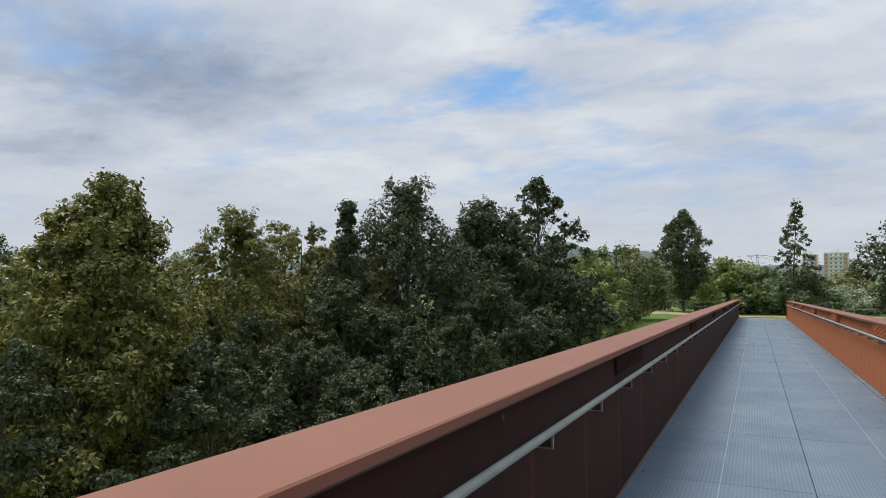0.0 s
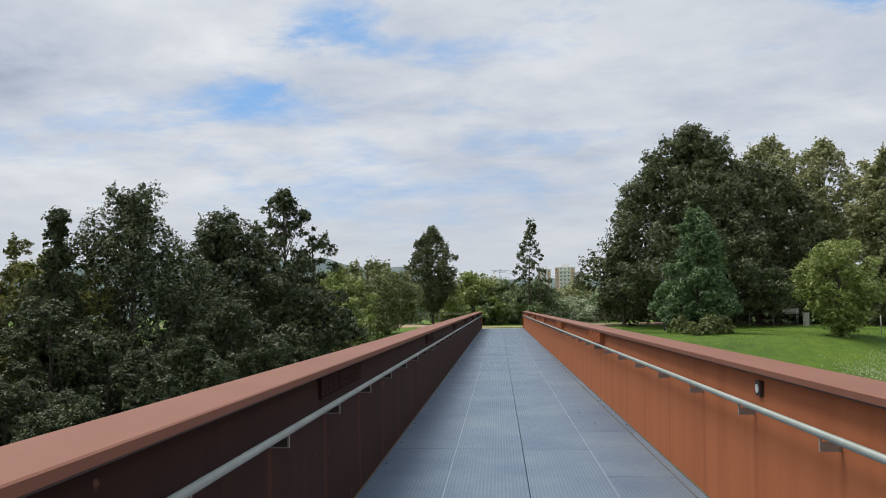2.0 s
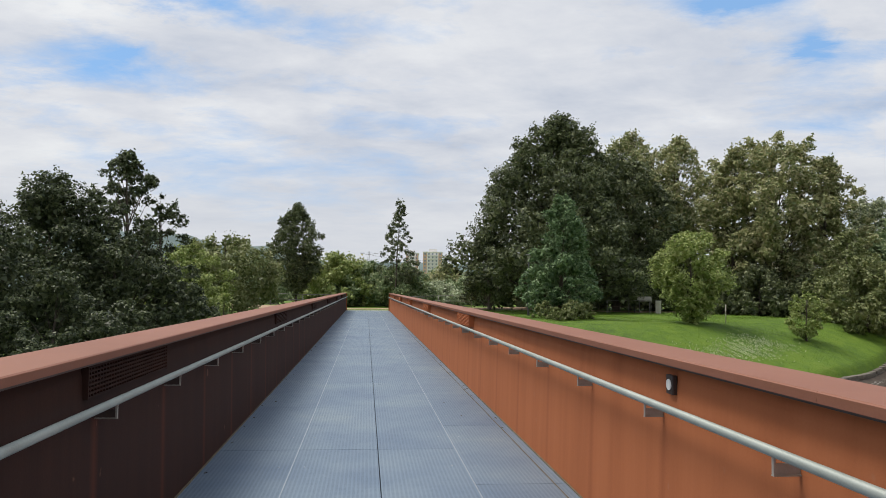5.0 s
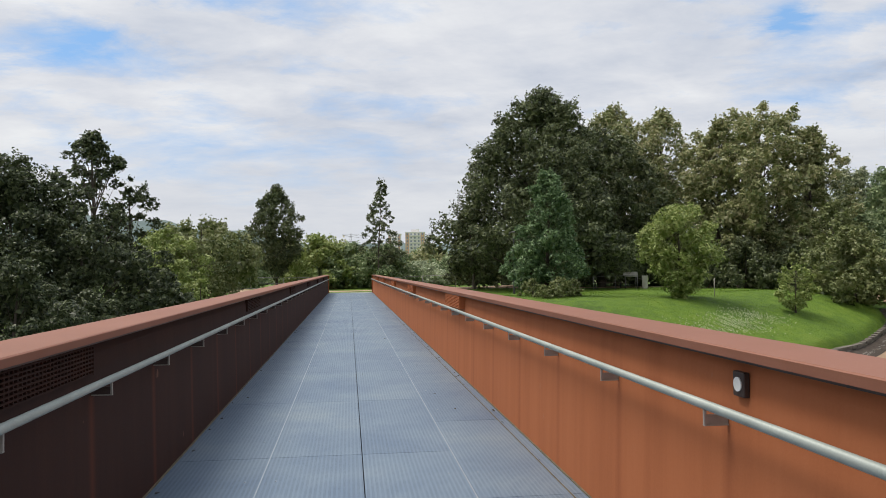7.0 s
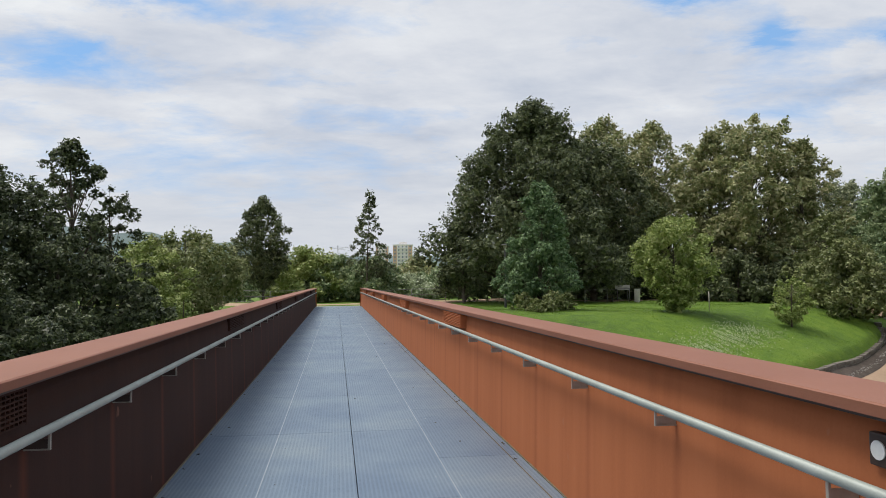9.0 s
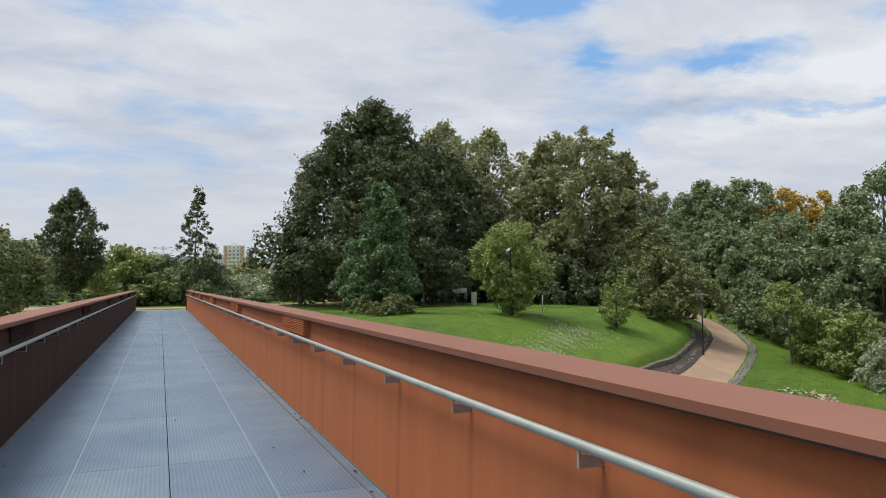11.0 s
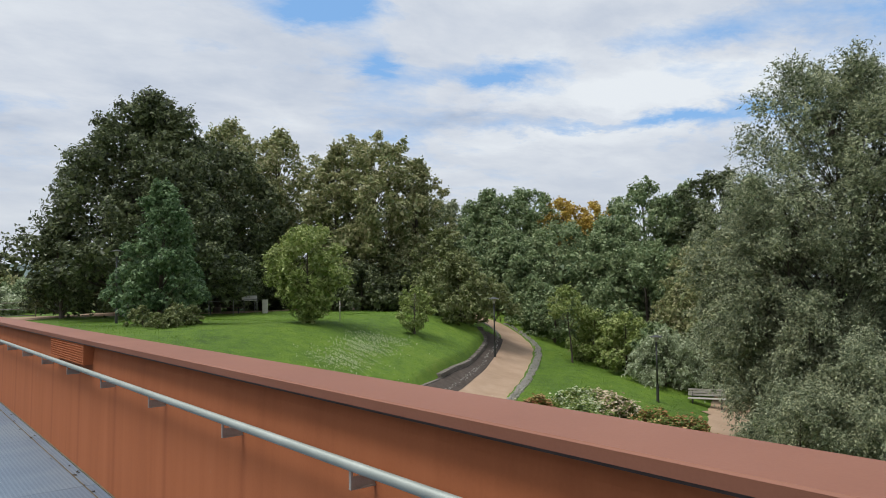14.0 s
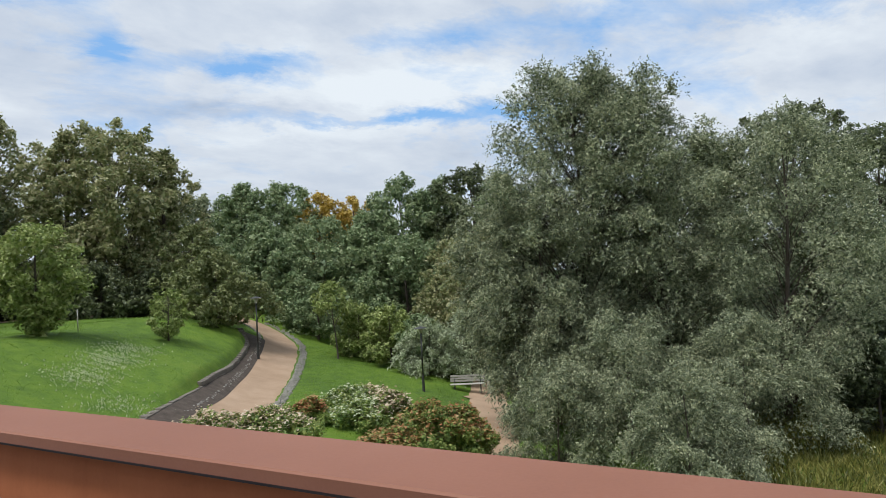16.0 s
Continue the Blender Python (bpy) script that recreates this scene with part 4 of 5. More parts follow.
# roses and low planting
ROSES = [(38.6, 24.4, -0.156, 1.3, "petal_pale"), (43.0, 24.2, -0.158, 1.4, "petal_pale"), (46.2, 27.0, -0.152, 0.7, "petal_red"), (49.4, 29, -0.140, 1.2, "petal_white"), (50.4, 26.8, -0.158, 1.3, "petal_white"), (52.2, 27, -0.150, 1.1, "petal_pale"),
         (50.9, 29.5, -0.142, 1.2, "petal_pale"), (52.0, 23.5, -0.205, 1.2, "petal_red"), (55.4, 24.2, -0.168, 1.5, "petal_red"), (58.2, 24.4, -0.176, 1.1, "petal_red")]
for i, (az, d, rise, r, petal) in enumerate(ROSES):
    bush = plant(16, az, d, rise, r, "bush", "leaf_rose", "rose bush with " + {"petal_pale": "pale faded blossoms", "petal_red": "rusty red hips", "petal_white": "small white blossoms"}[petal] + " beside the path",
                 "rose_bush", category="shrub", seed=130 + i, clear=0.02, group="rose bushes")
    rng = np.random.default_rng(300 + i)
    blooms = 900 if petal == "petal_white" else 1700
    crown = [c for c in bush.children if c.name.startswith("crown")][0]
    co = np.empty(len(crown.data.vertices) * 3, np.float32)
    crown.data.vertices.foreach_get("co", co)
    co = co.reshape(-1, 3)
    co = co[co[:, 2] > np.percentile(co[:, 2], 55)]
    pick = co[rng.integers(0, len(co), blooms)] + rng.normal(size=(blooms, 3)) * 0.05
    nor = unit(rng, blooms) * 0.5 + np.array([0, 0, 1.0])
    nor /= np.linalg.norm(nor, axis=1, keepdims=True)
    axs = np.cross(nor, unit(rng, blooms))
    axs /= np.linalg.norm(axs, axis=1, keepdims=True)
    ln = 0.08 + 0.08 * rng.random(blooms)
    leaf_mesh("blossom", pick.astype(np.float32), nor, axs, ln, ln * 0.9, MAT[petal], bush)


# far woods below the plateau
first = plant(7, -17, 105, 0.03, 5.0, "round", "leaf_mid", "distant green tree in the valley", seed=150, clear=0.03, group="distant trees", cover=1.4, size=0.36)
second = plant(7, -19, 110, 0.03, 5.0, "broad", "leaf_olive", "distant green tree in the valley", seed=151, clear=0.03, group="distant trees", cover=1.4, size=0.36)
tall = first.children[0].dimensions.z
for i in range(32):
    az = -18 + i * 1.15 + random.uniform(-0.4, 0.4)
    d = 90 + 110 * random.random()
    x, y = at(7, az, d)
    g = float(ground(x, y))
    rise = 0.012 + 0.016 * random.random() + (0.012 if az < 8 else 0)
    c = copy_thing(first if i % 3 else second, pose(x, y, g - 0.3, 0, 0, random.uniform(0, 360)))
    k = max(0.4, (EYES[7][2] + rise * d - g) / tall)
    c.scale = (k, k, k)


# ---- distance ----
def build_hill(az0, az1, dist, height, label):
    """A wooded ridge: a long mound with a lumpy back."""
    verts, faces = [], []
    n, m = 90, 10
    for i in range(n + 1):
        s = i / n
        az = radians(az0 + (az1 - az0) * s)
        for k in range(m + 1):
            w = k / m
            d = dist * (0.85 + 0.35 * w)
            lump = noise.noise((s * 9, w * 2, 3.1)) * 0.18 + noise.noise((s * 45, w * 8, 1.7)) * 0.04
            h = height * math.sin(math.pi * s) ** 0.45 * math.sin(math.pi * min(1, w * 1.25 + 0.001)) * (1 + lump)
            verts.append((d * math.sin(az), d * math.cos(az), -16 + max(0.0, h)))
    for i in range(n):
        for k in range(m):
            a = i * (m + 1) + k
            faces.append((a, a + m + 1, a + m + 2, a + 1))
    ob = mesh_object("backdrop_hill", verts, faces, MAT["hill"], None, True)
    tagged(ob, label, "hill", kind="structure")


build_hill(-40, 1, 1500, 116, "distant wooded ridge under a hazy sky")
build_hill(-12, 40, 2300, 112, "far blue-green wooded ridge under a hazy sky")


def build_tower(x, y, width, depth, storeys, turn, label):
    """A slab block with balcony bands, window rows and a roof house."""
    t = new("apartment_tower")
    t.location, t.rotation_euler = (x, y, float(ground(x, y))), (0, 0, radians(turn))
    tagged(t, label, "tower block", "tower blocks")
    h = storeys * 2.85
    box("wall", (-width / 2, width / 2, -depth / 2, depth / 2, -1, h), MAT["plaster"], t)
    box("roof", (-width / 2 - 0.3, width / 2 + 0.3, -depth / 2 - 0.3, depth / 2 + 0.3, h, h + 0.5), MAT["plaster"], t)
    box("roof_house", (-width / 5, width / 5, -depth / 4, depth / 4, h + 0.5, h + 2.8), MAT["plaster"], t)
    for sx in (-1, 1):
        box("side_panel", (*sorted((sx * width / 2 * 0.62, sx * (width / 2 + 0.01))), -depth / 2 - 0.35, -depth / 2 - 0.05, 0, h - 0.5), MAT["plaster_red"], t)
    cols = max(4, int(width / 2.9))
    for s in range(storeys // 3, storeys):
        for c in range(cols):
            cx = -width / 2 + (c + 0.5) * width / cols
            yy = -depth / 2 - (0.38 if abs(cx) > width / 2 * 0.6 else 0.03)
            box("window", (cx - 0.6, cx + 0.6, yy - 0.02, yy + 0.03, s * 2.85 + 0.9, s * 2.85 + 2.3), MAT["glass_far"], t)
        box("balcony", (-width / 2 * 0.56, width / 2 * 0.56, -depth / 2 - 1.2, -depth / 2, s * 2.85 - 0.1, s * 2.85 + 0.75), MAT["plaster"], t)


build_tower(54.5, 596, 15.5, 14, 16, -8, "cream and salmon tower block beyond the trees")
build_tower(39.0, 618, 10, 12, 16, -8, "salmon and cream tower block behind its neighbour")


def build_pylon(x, y, h):
    p = new("power_pylon")
    p.location = (x, y, float(ground(x, y)))
    tagged(p, "grey lattice power pylon far off in haze", "pylon")
    bm = bmesh.new()
    for sx in (-1, 1):
        for sy in (-1, 1):
            rod_bm(bm, (sx * 3.2, sy * 3.2, 0), (sx * 0.6, sy * 0.6, h), 0.12, 5)
    for k in range(9):
        a, b = k / 9, (k + 1) / 9
        wa, wb = 3.2 - 2.6 * a, 3.2 - 2.6 * b
        rod_bm(bm, (-wa, -wa, h * a), (wb, -wb, h * b), 0.07, 4)
        rod_bm(bm, (wa, -wa, h * a), (-wb, -wb, h * b), 0.07, 4)
    part("mast", bm, MAT["rail_metal"], p)
    for z, w in ((0.97, 9.0), (0.84, 7.0)):
        bm = bmesh.new()
        rod_bm(bm, (-w, 0, h * z), (w, 0, h * z), 0.14, 5)
        rod_bm(bm, (-w, 0, h * z), (0, 0, h * z - 2), 0.12, 4)
        rod_bm(bm, (w, 0, h * z), (0, 0, h * z - 2), 0.12, 4)
        part("cross_arm", bm, MAT["rail_metal"], p)
    for w in (-9.0, 9.0):
        line = []
        for k in range(21):
            s = k / 20
            line.append((Vector((w + 330 * s, 60 * s, h * 0.96 - 14 * math.sin(math.pi * s))), 0.12))
        v, f = tube_mesh([line], 4)
        mesh_object("cable", v, f, MAT["lamp_metal"], p)


build_pylon(2, 760, 54)


# ---- park furniture ----
def rest(x, y):
    return float(ground(x, y))


def build_lamp(x, y, h, label="dark metal park lamp post with a flat hat"):
    g = new("park_lamp")
    g.location = (x, y, rest(x, y) - 0.02)
    tagged(g, label, "lamp post", "park lamps")
    bm = bmesh.new()
    bmesh.ops.create_cone(bm, cap_ends=True, segments=14, radius1=0.075, radius2=0.06, depth=0.9, matrix=pose(0, 0, 0.45))
    part("base", bm, MAT["lamp_metal"], g)
    rod("post", (0, 0, 0.9), (0, 0, h - 0.35), 0.042, MAT["lamp_metal"], g, seg=12)
    bm = bmesh.new()
    bmesh.ops.create_cone(bm, cap_ends=True, segments=16, radius1=0.06, radius2=0.13, depth=0.26, matrix=pose(0, 0, h - 0.22))
    part("glass", bm, MAT["concrete"], g, "frosted lamp glass")
    bm = bmesh.new()
    bmesh.ops.create_cone(bm, cap_ends=True, segments=20, radius1=0.36, radius2=0.05, depth=0.10, matrix=pose(0, 0, h - 0.04))
    part("hat", bm, MAT["lamp_metal"], g, "flat dark metal hat")


def build_bench(x, y, turn, mat, label, length=1.85, back=True):
    g = new("park_bench")
    g.location, g.rotation_euler = (x, y, rest(x, y)), (0, 0, radians(turn))
    tagged(g, label, "bench", "park benches")
    L = length / 2
    for k in range(4):
        box("seat_slat", (-L, L, -0.22 + k * 0.115, -0.12 + k * 0.115, 0.43, 0.465), MAT[mat], g, bevel=0.006)
    for k in range(3 if back else 0):
        box("back_slat", (-L, L, 0.25 + k * 0.025, 0.285 + k * 0.025, 0.54 + k * 0.125, 0.64 + k * 0.125), MAT[mat], g, bevel=0.006)
    for sx in (-0.75, 0.75):
        for yy in (-0.18, 0.2):
            box("leg", (sx * L - 0.03, sx * L + 0.03, yy - 0.03, yy + 0.03, -0.05, 0.43), MAT["lamp_metal"], g)
        if back:
            bm = bmesh.new()
            rod_bm(bm, (sx * L, 0.2, 0.43), (sx * L, 0.36, 0.92), 0.022, 6)
            part("back_post", bm, MAT["lamp_metal"], g)


def build_bin(x, y, r, h, mat, label):
    g = new("litter_bin")
    g.location = (x, y, rest(x, y) - 0.02)
    tagged(g, label, "litter bin", "litter bins")
    bm = bmesh.new()
    bmesh.ops.create_cone(bm, cap_ends=True, segments=20, radius1=r * 0.92, radius2=r, depth=h, matrix=pose(0, 0, h / 2))
    part("body", bm, MAT[mat], g)
    bm = bmesh.new()
    bmesh.ops.create_cone(bm, cap_ends=True, segments=20, radius1=r * 1.06, radius2=r * 1.02, depth=0.06, matrix=pose(0, 0, h + 0.03))
    part("rim", bm, MAT[mat], g)
    bm = bmesh.new()
    bmesh.ops.create_cone(bm, cap_ends=True, segments=20, radius1=r * 0.8, radius2=r * 0.8, depth=0.012, matrix=pose(0, 0, h + 0.066))
    part("opening", bm, MAT["dark"], g, "dark opening")


def build_fence(a, b, label, h=1.0, bay=2.2, rungs=2, mat="rail_metal"):
    a, b = Vector(a), Vector(b)
    g = new("railing")
    g.location = (a.x, a.y, 0)
    tagged(g, label, "railing", "park railings")
    n = max(1, round((b - a).length / bay))
    pts = [a.lerp(b, i / n) - a for i in range(n + 1)]
    zs = [rest(a.x + p.x, a.y + p.y) for p in pts]
    for p, z in zip(pts, zs):
        rod("post", (p.x, p.y, z - 0.05), (p.x, p.y, z + h), 0.03, MAT[mat], g, seg=8)
    for i in range(n):
        for k in range(rungs):
            f = 0.985 - 0.42 * k
            rod("rail", (pts[i].x, pts[i].y, zs[i] + h * f), (pts[i + 1].x, pts[i + 1].y, zs[i + 1] + h * f), 0.024, MAT[mat], g, seg=8)
    return g


lamp2 = (27.5, 33.25)
build_lamp(*lamp2, 3.4)
build_lamp(30.4, 24.6, 3.3)
build_lamp(*at(7, 13.0, 45.0), 3.9)
bx, by = 33.4, 23.8
build_bench(bx, by, -60, "wood", "pale weathered wooden bench on the gravel")
build_bin(34.3, 22.9, 0.2, 0.72, "concrete", "pale round concrete litter bin beside the bench")
bx, by = at(7, 20.2, 54)
build_bench(bx, by, -20, "wood_dark", "brown backless wooden bench before the dark trees", 2.4, False)
build_bin(*at(7, 22.95, 51.5), 0.2, 0.86, "concrete", "pale concrete litter bin at the lawn's edge")
build_fence((*at(7, 19.1, 52.2),), (*at(7, 22.4, 52.2),), "low tubular metal barrier before the bench", 0.95, 1.35, 1, "rail_metal")
build_fence((*at(7, -12.5, 56),), (*at(7, -2.6, 58.5),), "thin metal railing beside the bridge's end", 1.0, 2.4, 3)
build_fence((*at(7, 3.2, 58.5),), (*at(7, 8.4, 57.5),), "thin metal railing beyond the bridge's end", 1.0, 2.4, 3)
for az in (26.2, 27.9):
    x, y = at(7, az, 41)
    p = rod("wooden_stake", (x, y, rest(x, y) - 0.1), (x, y, rest(x, y) + 1.0), 0.025, MAT["wood"], seg=8)
    tagged(p, "pale wooden stake standing in the lawn", "stake", "wooden stakes")


def build_board(x, y, turn):
    g = new("information_board")
    g.location, g.rotation_euler = (x, y, rest(x, y)), (0, 0, radians(turn))
    tagged(g, "pale tilted information board on two metal posts", "information board")
    for sx in (-0.35, 0.35):
        rod("post", (sx, 0, -0.05), (sx, 0, 0.85), 0.025, MAT["rail_metal"], g, seg=8)
    bm = bmesh.new()
    box_bm(bm, -0.5, 0.5, -0.02, 0.02, -0.28, 0.28)
    bm.transform(pose(0, 0, 1.0, -55))
    part("panel", bm, MAT["concrete"], g, "pale printed panel")


build_board(*at(7, 21.9, 53.2), -20)


# ---- dry-stone wall and kerb stones along the path ----
def side_line(line, off):
    out = []
    for i, (x, y) in enumerate(line):
        a, b = line[max(0, i - 1)], line[min(len(line) - 1, i + 1)]
        d = Vector((b[0] - a[0], b[1] - a[1])).normalized()
        out.append((x - d.y * off, y + d.x * off, math.atan2(d.y, d.x)))
    return out


def stone_mesh(seed):
    rng = random.Random(seed)
    bm = bmesh.new()
    box_bm(bm, -0.5, 0.5, -0.5, 0.5, -0.5, 0.5)
    for v in bm.verts:
        v.co += Vector((rng.uniform(-0.05, 0.05), rng.uniform(-0.08, 0.08), rng.uniform(-0.07, 0.07)))
    bmesh.ops.bevel(bm, geom=bm.edges[:], offset=0.06, segments=1, affect="EDGES")
    me = bpy.data.meshes.new("stone")
    bm.to_mesh(me)
    bm.free()
    me.materials.append(MAT["stone"])
    return me


def build_wall():
    wall = new("retaining_wall")
    tagged(wall, "low stepped dry-stone retaining wall beside the path", "stone wall", kind="structure")
    meshes = [stone_mesh(k) for k in range(6)]
    rnd = random.Random(5)
    run = side_line(WALL, 0.0)
    pos = 0.0
    step = 0.52
    dist = 0.0
    spots = []
    for a, b in zip(run, run[1:]):
        seg = math.hypot(b[0] - a[0], b[1] - a[1])
        while pos <= dist + seg:
            f = (pos - dist) / seg
            spots.append((a[0] + (b[0] - a[0]) * f, a[1] + (b[1] - a[1]) * f, a[2]))
            pos += step
        dist += seg
    for i, (x, y, ang) in enumerate(spots):
        z = rest(x - math.sin(ang) * 0.35, y + math.cos(ang) * 0.35)
        high = 3 if i < 0.7 * len(spots) else 2
        for c in range(high):
            w = step * rnd.uniform(0.9, 1.02)
            ob = new("stone", meshes[rnd.randrange(6)])
            ob.parent = wall
            shift = (0.26 if c % 2 else 0) + rnd.uniform(-0.02, 0.02)
            ob.location = (x + math.cos(ang) * shift - math.sin(ang) * rnd.uniform(-0.03, 0.03), y + math.sin(ang) * shift + math.cos(ang) * rnd.uniform(-0.03, 0.03), z - 0.12 + c * 0.19)
            ob.rotation_euler = (0, 0, ang)
            ob.scale = (w, 0.34, 0.185)


build_wall()


def build_bed():
    """Dark mulch between the wall's foot and the path's edge."""
    inner = side_line(PATH_MAIN, -0.9)
    verts, faces = [], []
    for x, y, ang in side_line(WALL, 0.2):
        q = min(inner, key=lambda p: (p[0] - x) ** 2 + (p[1] - y) ** 2)
        for f in range(5):
            px, py = x + (q[0] - x) * f / 4, y + (q[1] - y) * f / 4
            verts.append((px, py, rest(px, py) + (0.07 if f < 4 else 0.04)))
    for i in range(len(WALL) - 1):
        for f in range(4):
            a = i * 5 + f
            faces.append((a, a + 1, a + 6, a + 5))
    tagged(mesh_object("planting_bed", verts, faces, MAT["soil"], None, True), "dark mulched bed at the wall's foot", "planting bed", kind="structure")


build_bed()


def build_cobbles():
    rnd = random.Random(8)
    verts, faces = [], []
    for off0, off1 in ((1.12, 1.5), (-1.3, -1.12)):
        for x, y, ang in side_line(curve_points([(p[0], p[1]) for p in PATH_MAIN[::4]], 0.09), 0.0):
            if not (25 < y < 41):
                continue
            for _ in range(3 if off0 > 0 else 1):
                o = rnd.uniform(off0, off1) if off0 > 0 else rnd.uniform(off0, off1)
                px, py = x - math.sin(ang) * o, y + math.cos(ang) * o
                r = rnd.uniform(0.04, 0.085)
                z = rest(px, py) + 0.03
                b = len(verts)
                a0 = rnd.uniform(0, 1)
                for k in range(5):
                    a = a0 + k * 2 * math.pi / 5
                    verts.append((px + r * math.cos(a), py + r * math.sin(a), z - 0.03))
                for k in range(5):
                    a = a0 + k * 2 * math.pi / 5
                    verts.append((px + r * 0.7 * math.cos(a), py + r * 0.7 * math.sin(a), z + r * 0.6))
                for k in range(5):
                    faces.append((b + k, b + (k + 1) % 5, b + 5 + (k + 1) % 5, b + 5 + k))
                faces.append(tuple(b + 5 + k for k in range(5)))
    ob = mesh_object("cobble_edging", verts, faces, MAT["cobble"])
    tagged(ob, "pale loose cobbles edging the gravel path", "cobbles", kind="stuff")


build_cobbles()


# ---- grass and flowers ----
def scatter(name, spots, lengths, slim, mat, label, category, upright=1.0):
    rng = np.random.default_rng(len(spots))
    n = len(spots)
    axs = np.stack([rng.normal(size=n) * 0.45, rng.normal(size=n) * 0.45, np.full(n, upright)], axis=1)
    axs /= np.linalg.norm(axs, axis=1, keepdims=True)
    nor = np.cross(axs, unit(rng, n))
    nor /= np.linalg.norm(nor, axis=1, keepdims=True) + 1e-9
    cen = np.stack([spots[:, 0], spots[:, 1], ground(spots[:, 0], spots[:, 1]) + lengths * 0.4 * upright + 0.03], axis=1)
    ob = leaf_mesh(name, cen.astype(np.float32), nor, axs, lengths, lengths * slim, MAT[mat], None)
    return tagged(ob, label, category, kind="stuff")


def off_path(p):
    for line, gap in ((np.array(PATH_MAIN), 1.9), (np.array(PATH_SIDE), 1.7), (np.array(PATH_LINK), 0.8)):
        d = np.min((p[:, 0:1] - line[:, 0]) ** 2 + (p[:, 1:2] - line[:, 1]) ** 2, axis=1)
        p = p[d > gap]
    return p


def wedge(rng, spot, az0, az1, d0, d1, n):
    az = np.radians(rng.uniform(az0, az1, n))
    d = np.sqrt(rng.uniform(d0 ** 2, d1 ** 2, n))
    e = EYES[spot]
    return np.stack([e[0] + d * np.sin(az), e[1] + d * np.cos(az)], axis=1)


rng = np.random.default_rng(77)
spots = off_path(np.concatenate([wedge(rng, 11, 10, 50, 25, 52, 50000), wedge(rng, 16, 42, 58, 28, 46, 14000), wedge(rng, 16, 58, 68, 20, 34, 6000)]))
scatter("grass_blades", spots, 0.03 + 0.055 * rng.random(len(spots)), 0.3, "blade", "short green grass blades over the lawn", "grass", 0.55)


def build_patch(x, y, r, n, mat, label, height=0.16):
    rng = np.random.default_rng(int(x * 10))
    p = np.stack([x + rng.normal(size=n) * r * 1.5, y + rng.normal(size=n) * r], axis=1)
    scatter("meadow_flowers", p, height * (0.6 + 0.8 * rng.random(n)), 0.55, mat, label, "wild flowers", 0.7)


rough = off_path(wedge(rng, 16, 76, 97, 14, 40, 60000))
scatter("rough_grass", rough, 0.16 + 0.22 * rng.random(len(rough)), 0.16, "leaf_maple", "long rough grass in the shade below the bridge", "grass", 0.9)
for x, y, n in ((15.4, 29.2, 420), (17.2, 30.5, 420), (18.9, 31.8, 260), (15.2, 26.9, 200)):
    build_patch(x, y, 0.5, n * 2, "petal_white", "patch of white clover on the lawn", 0.075)


# ---- fallen leaves and clips on the deck ----
def build_clips():
    verts, faces = [], []
    for x in (-0.86, -0.64, 0.64, 0.86):
        y = -3.0 + 0.62
        while y < 40:
            b = len(verts)
            for k in range(6):
                a = k * math.pi / 3
                verts.append((x + 0.008 * math.cos(a), y + 0.008 * math.sin(a), 0.0))
            for k in range(6):
                a = k * math.pi / 3
                verts.append((x + 0.007 * math.cos(a), y + 0.007 * math.sin(a), 0.004))
            faces += [(b + k, b + (k + 1) % 6, b + 6 + (k + 1) % 6, b + 6 + k) for k in range(6)]
            faces.append(tuple(b + 6 + k for k in range(6)))
            y += 1.25
    ob = mesh_object("grating_clips", verts, faces, MAT["seam"])
    tagged(ob, "small steel clips that hold the deck panels", "clips", kind="stuff")


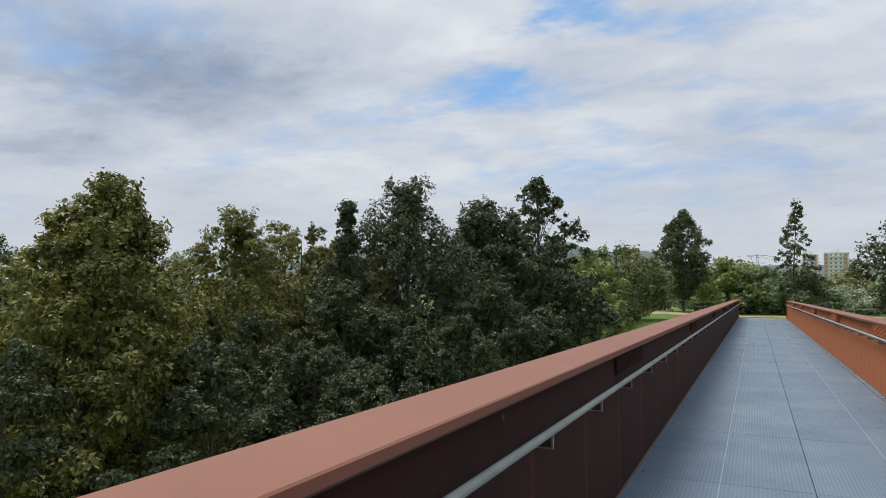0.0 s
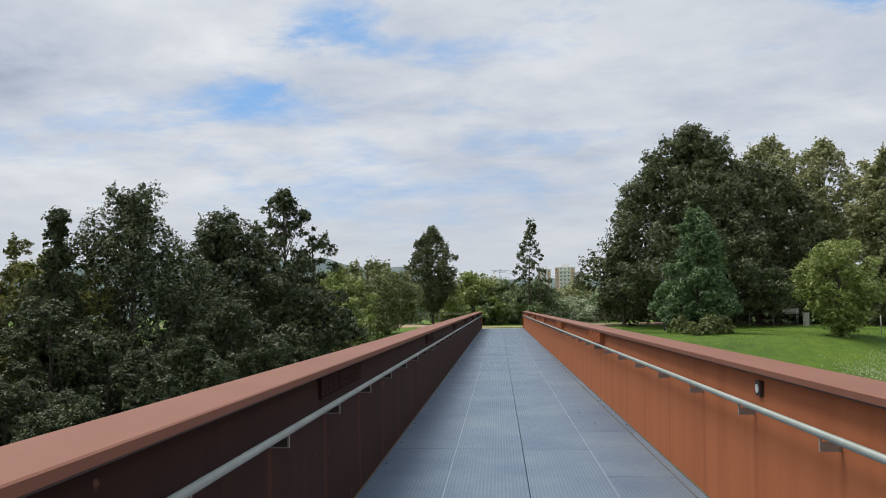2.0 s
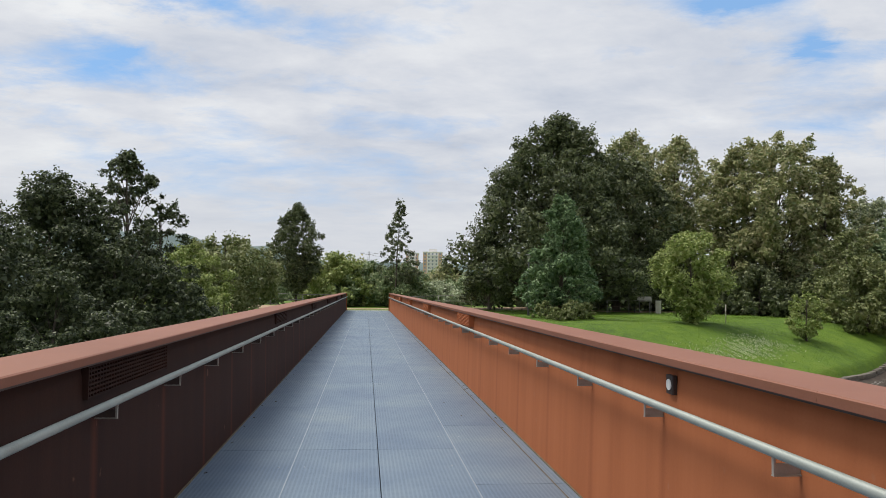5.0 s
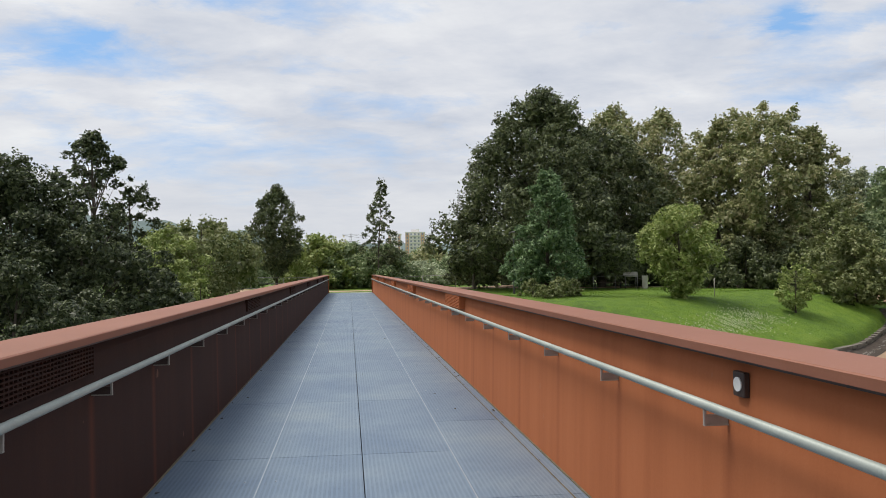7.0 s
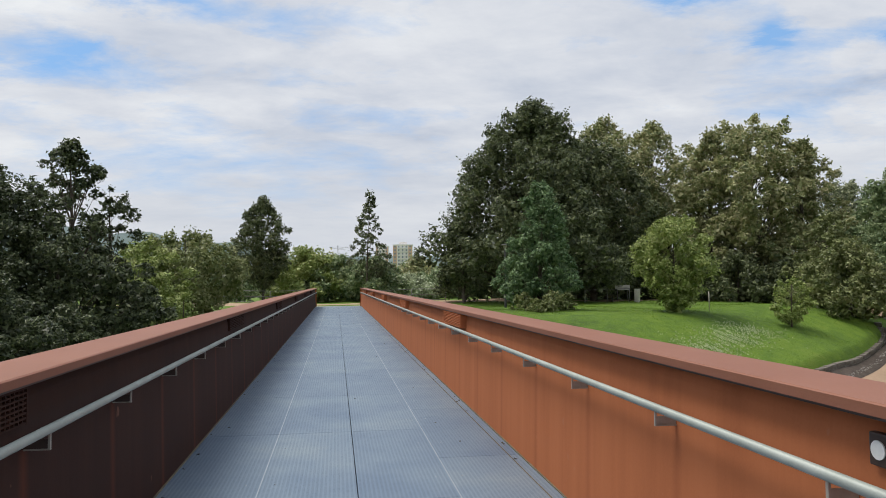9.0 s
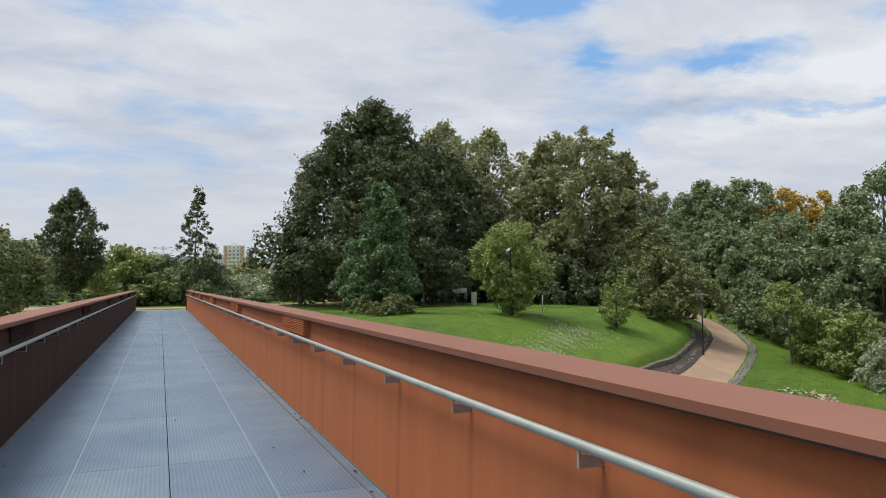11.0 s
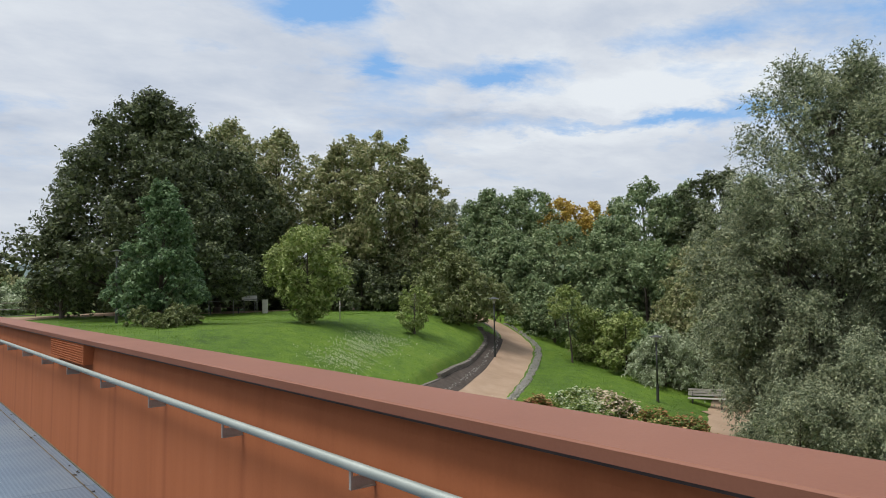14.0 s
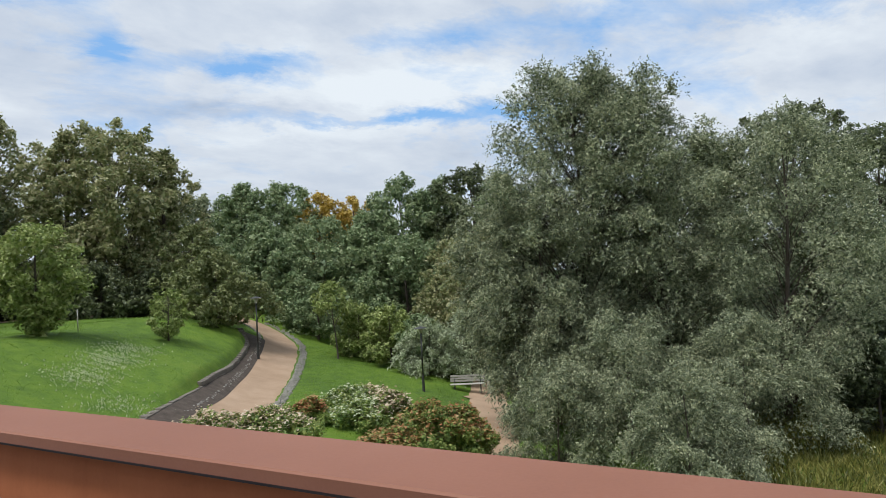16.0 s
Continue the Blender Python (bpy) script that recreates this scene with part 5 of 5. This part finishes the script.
build_clips()
rnd = random.Random(21)
LEAF_SPOTS = [(0.94, 8.6), (1.05, 7.6)] + [(1.46 - abs(rnd.gauss(0, 0.05)), rnd.uniform(3, 22)) for _ in range(34)] + [(-1.46 + abs(rnd.gauss(0, 0.04)), rnd.uniform(0, 20)) for _ in range(22)] + [(rnd.uniform(-1.4, 1.4), rnd.uniform(3, 30)) for _ in range(12)]
for x, y in LEAF_SPOTS:
    bm = bmesh.new()
    r = rnd.uniform(0.010, 0.022)
    pts = [(-1.3, 0, 0.002), (-0.4, 0.6, 0.006), (0.6, 0.5, 0.012), (1.4, 0, 0.004), (0.6, -0.5, 0.012), (-0.4, -0.6, 0.006)]
    vs = [bm.verts.new((a * r, b * r, c)) for a, b, c in pts]
    mid = bm.verts.new((0, 0, 0.003))
    for k in range(6):
        bm.faces.new((vs[k], vs[(k + 1) % 6], mid))
    ob = part("fallen_leaf", bm, MAT["leaf_fallen"])
    ob.location, ob.rotation_euler = (x, y, 0.002), (0, 0, rnd.uniform(0, 6))
    tagged(ob, "small dry brown leaf lying on the deck", "leaf", "fallen leaves")


# ---- deck panels ----
def build_panels():
    mesh = {}
    for col, (x0, x1, first_joint) in enumerate(((-1.496, -0.756, 5.8), (-0.748, -0.004, 5.8), (0.004, 0.748, 5.8), (0.756, 1.496, 7.0))):
        start = first_joint - 2.5 * math.ceil((first_joint - Y0) / 2.5)
        y = start
        while y < Y1:
            a, b = max(y, Y0) + 0.003, min(y + 2.5, Y1) - 0.003
            key = (col, round(b - a, 3))
            if key not in mesh:
                bm = bmesh.new()
                box_bm(bm, x0, x1, 0, b - a, -0.044, 0.0)
                bmesh.ops.recalc_face_normals(bm, faces=bm.faces[:])
                mesh[key] = bpy.data.meshes.new("deck_panel")
                bm.to_mesh(mesh[key])
                bm.free()
                mesh[key].materials.append(MAT["deck"])
            ob = new("deck_panel", mesh[key])
            ob.parent = deck
            ob.location = (0, a, 0)
            y += 2.5
    for x in (1.40,):
        box("edge_residue", (x - 0.006, x + 0.006, -2.0, 30.0, -0.04, 0.0012), MAT["rust_line"], deck)
    for x in (-0.752, 0.752):
        box("seam_bar", (x - 0.0035, x + 0.0035, Y0, Y1, -0.04, 0.0015), MAT["seam"], deck)


build_panels()
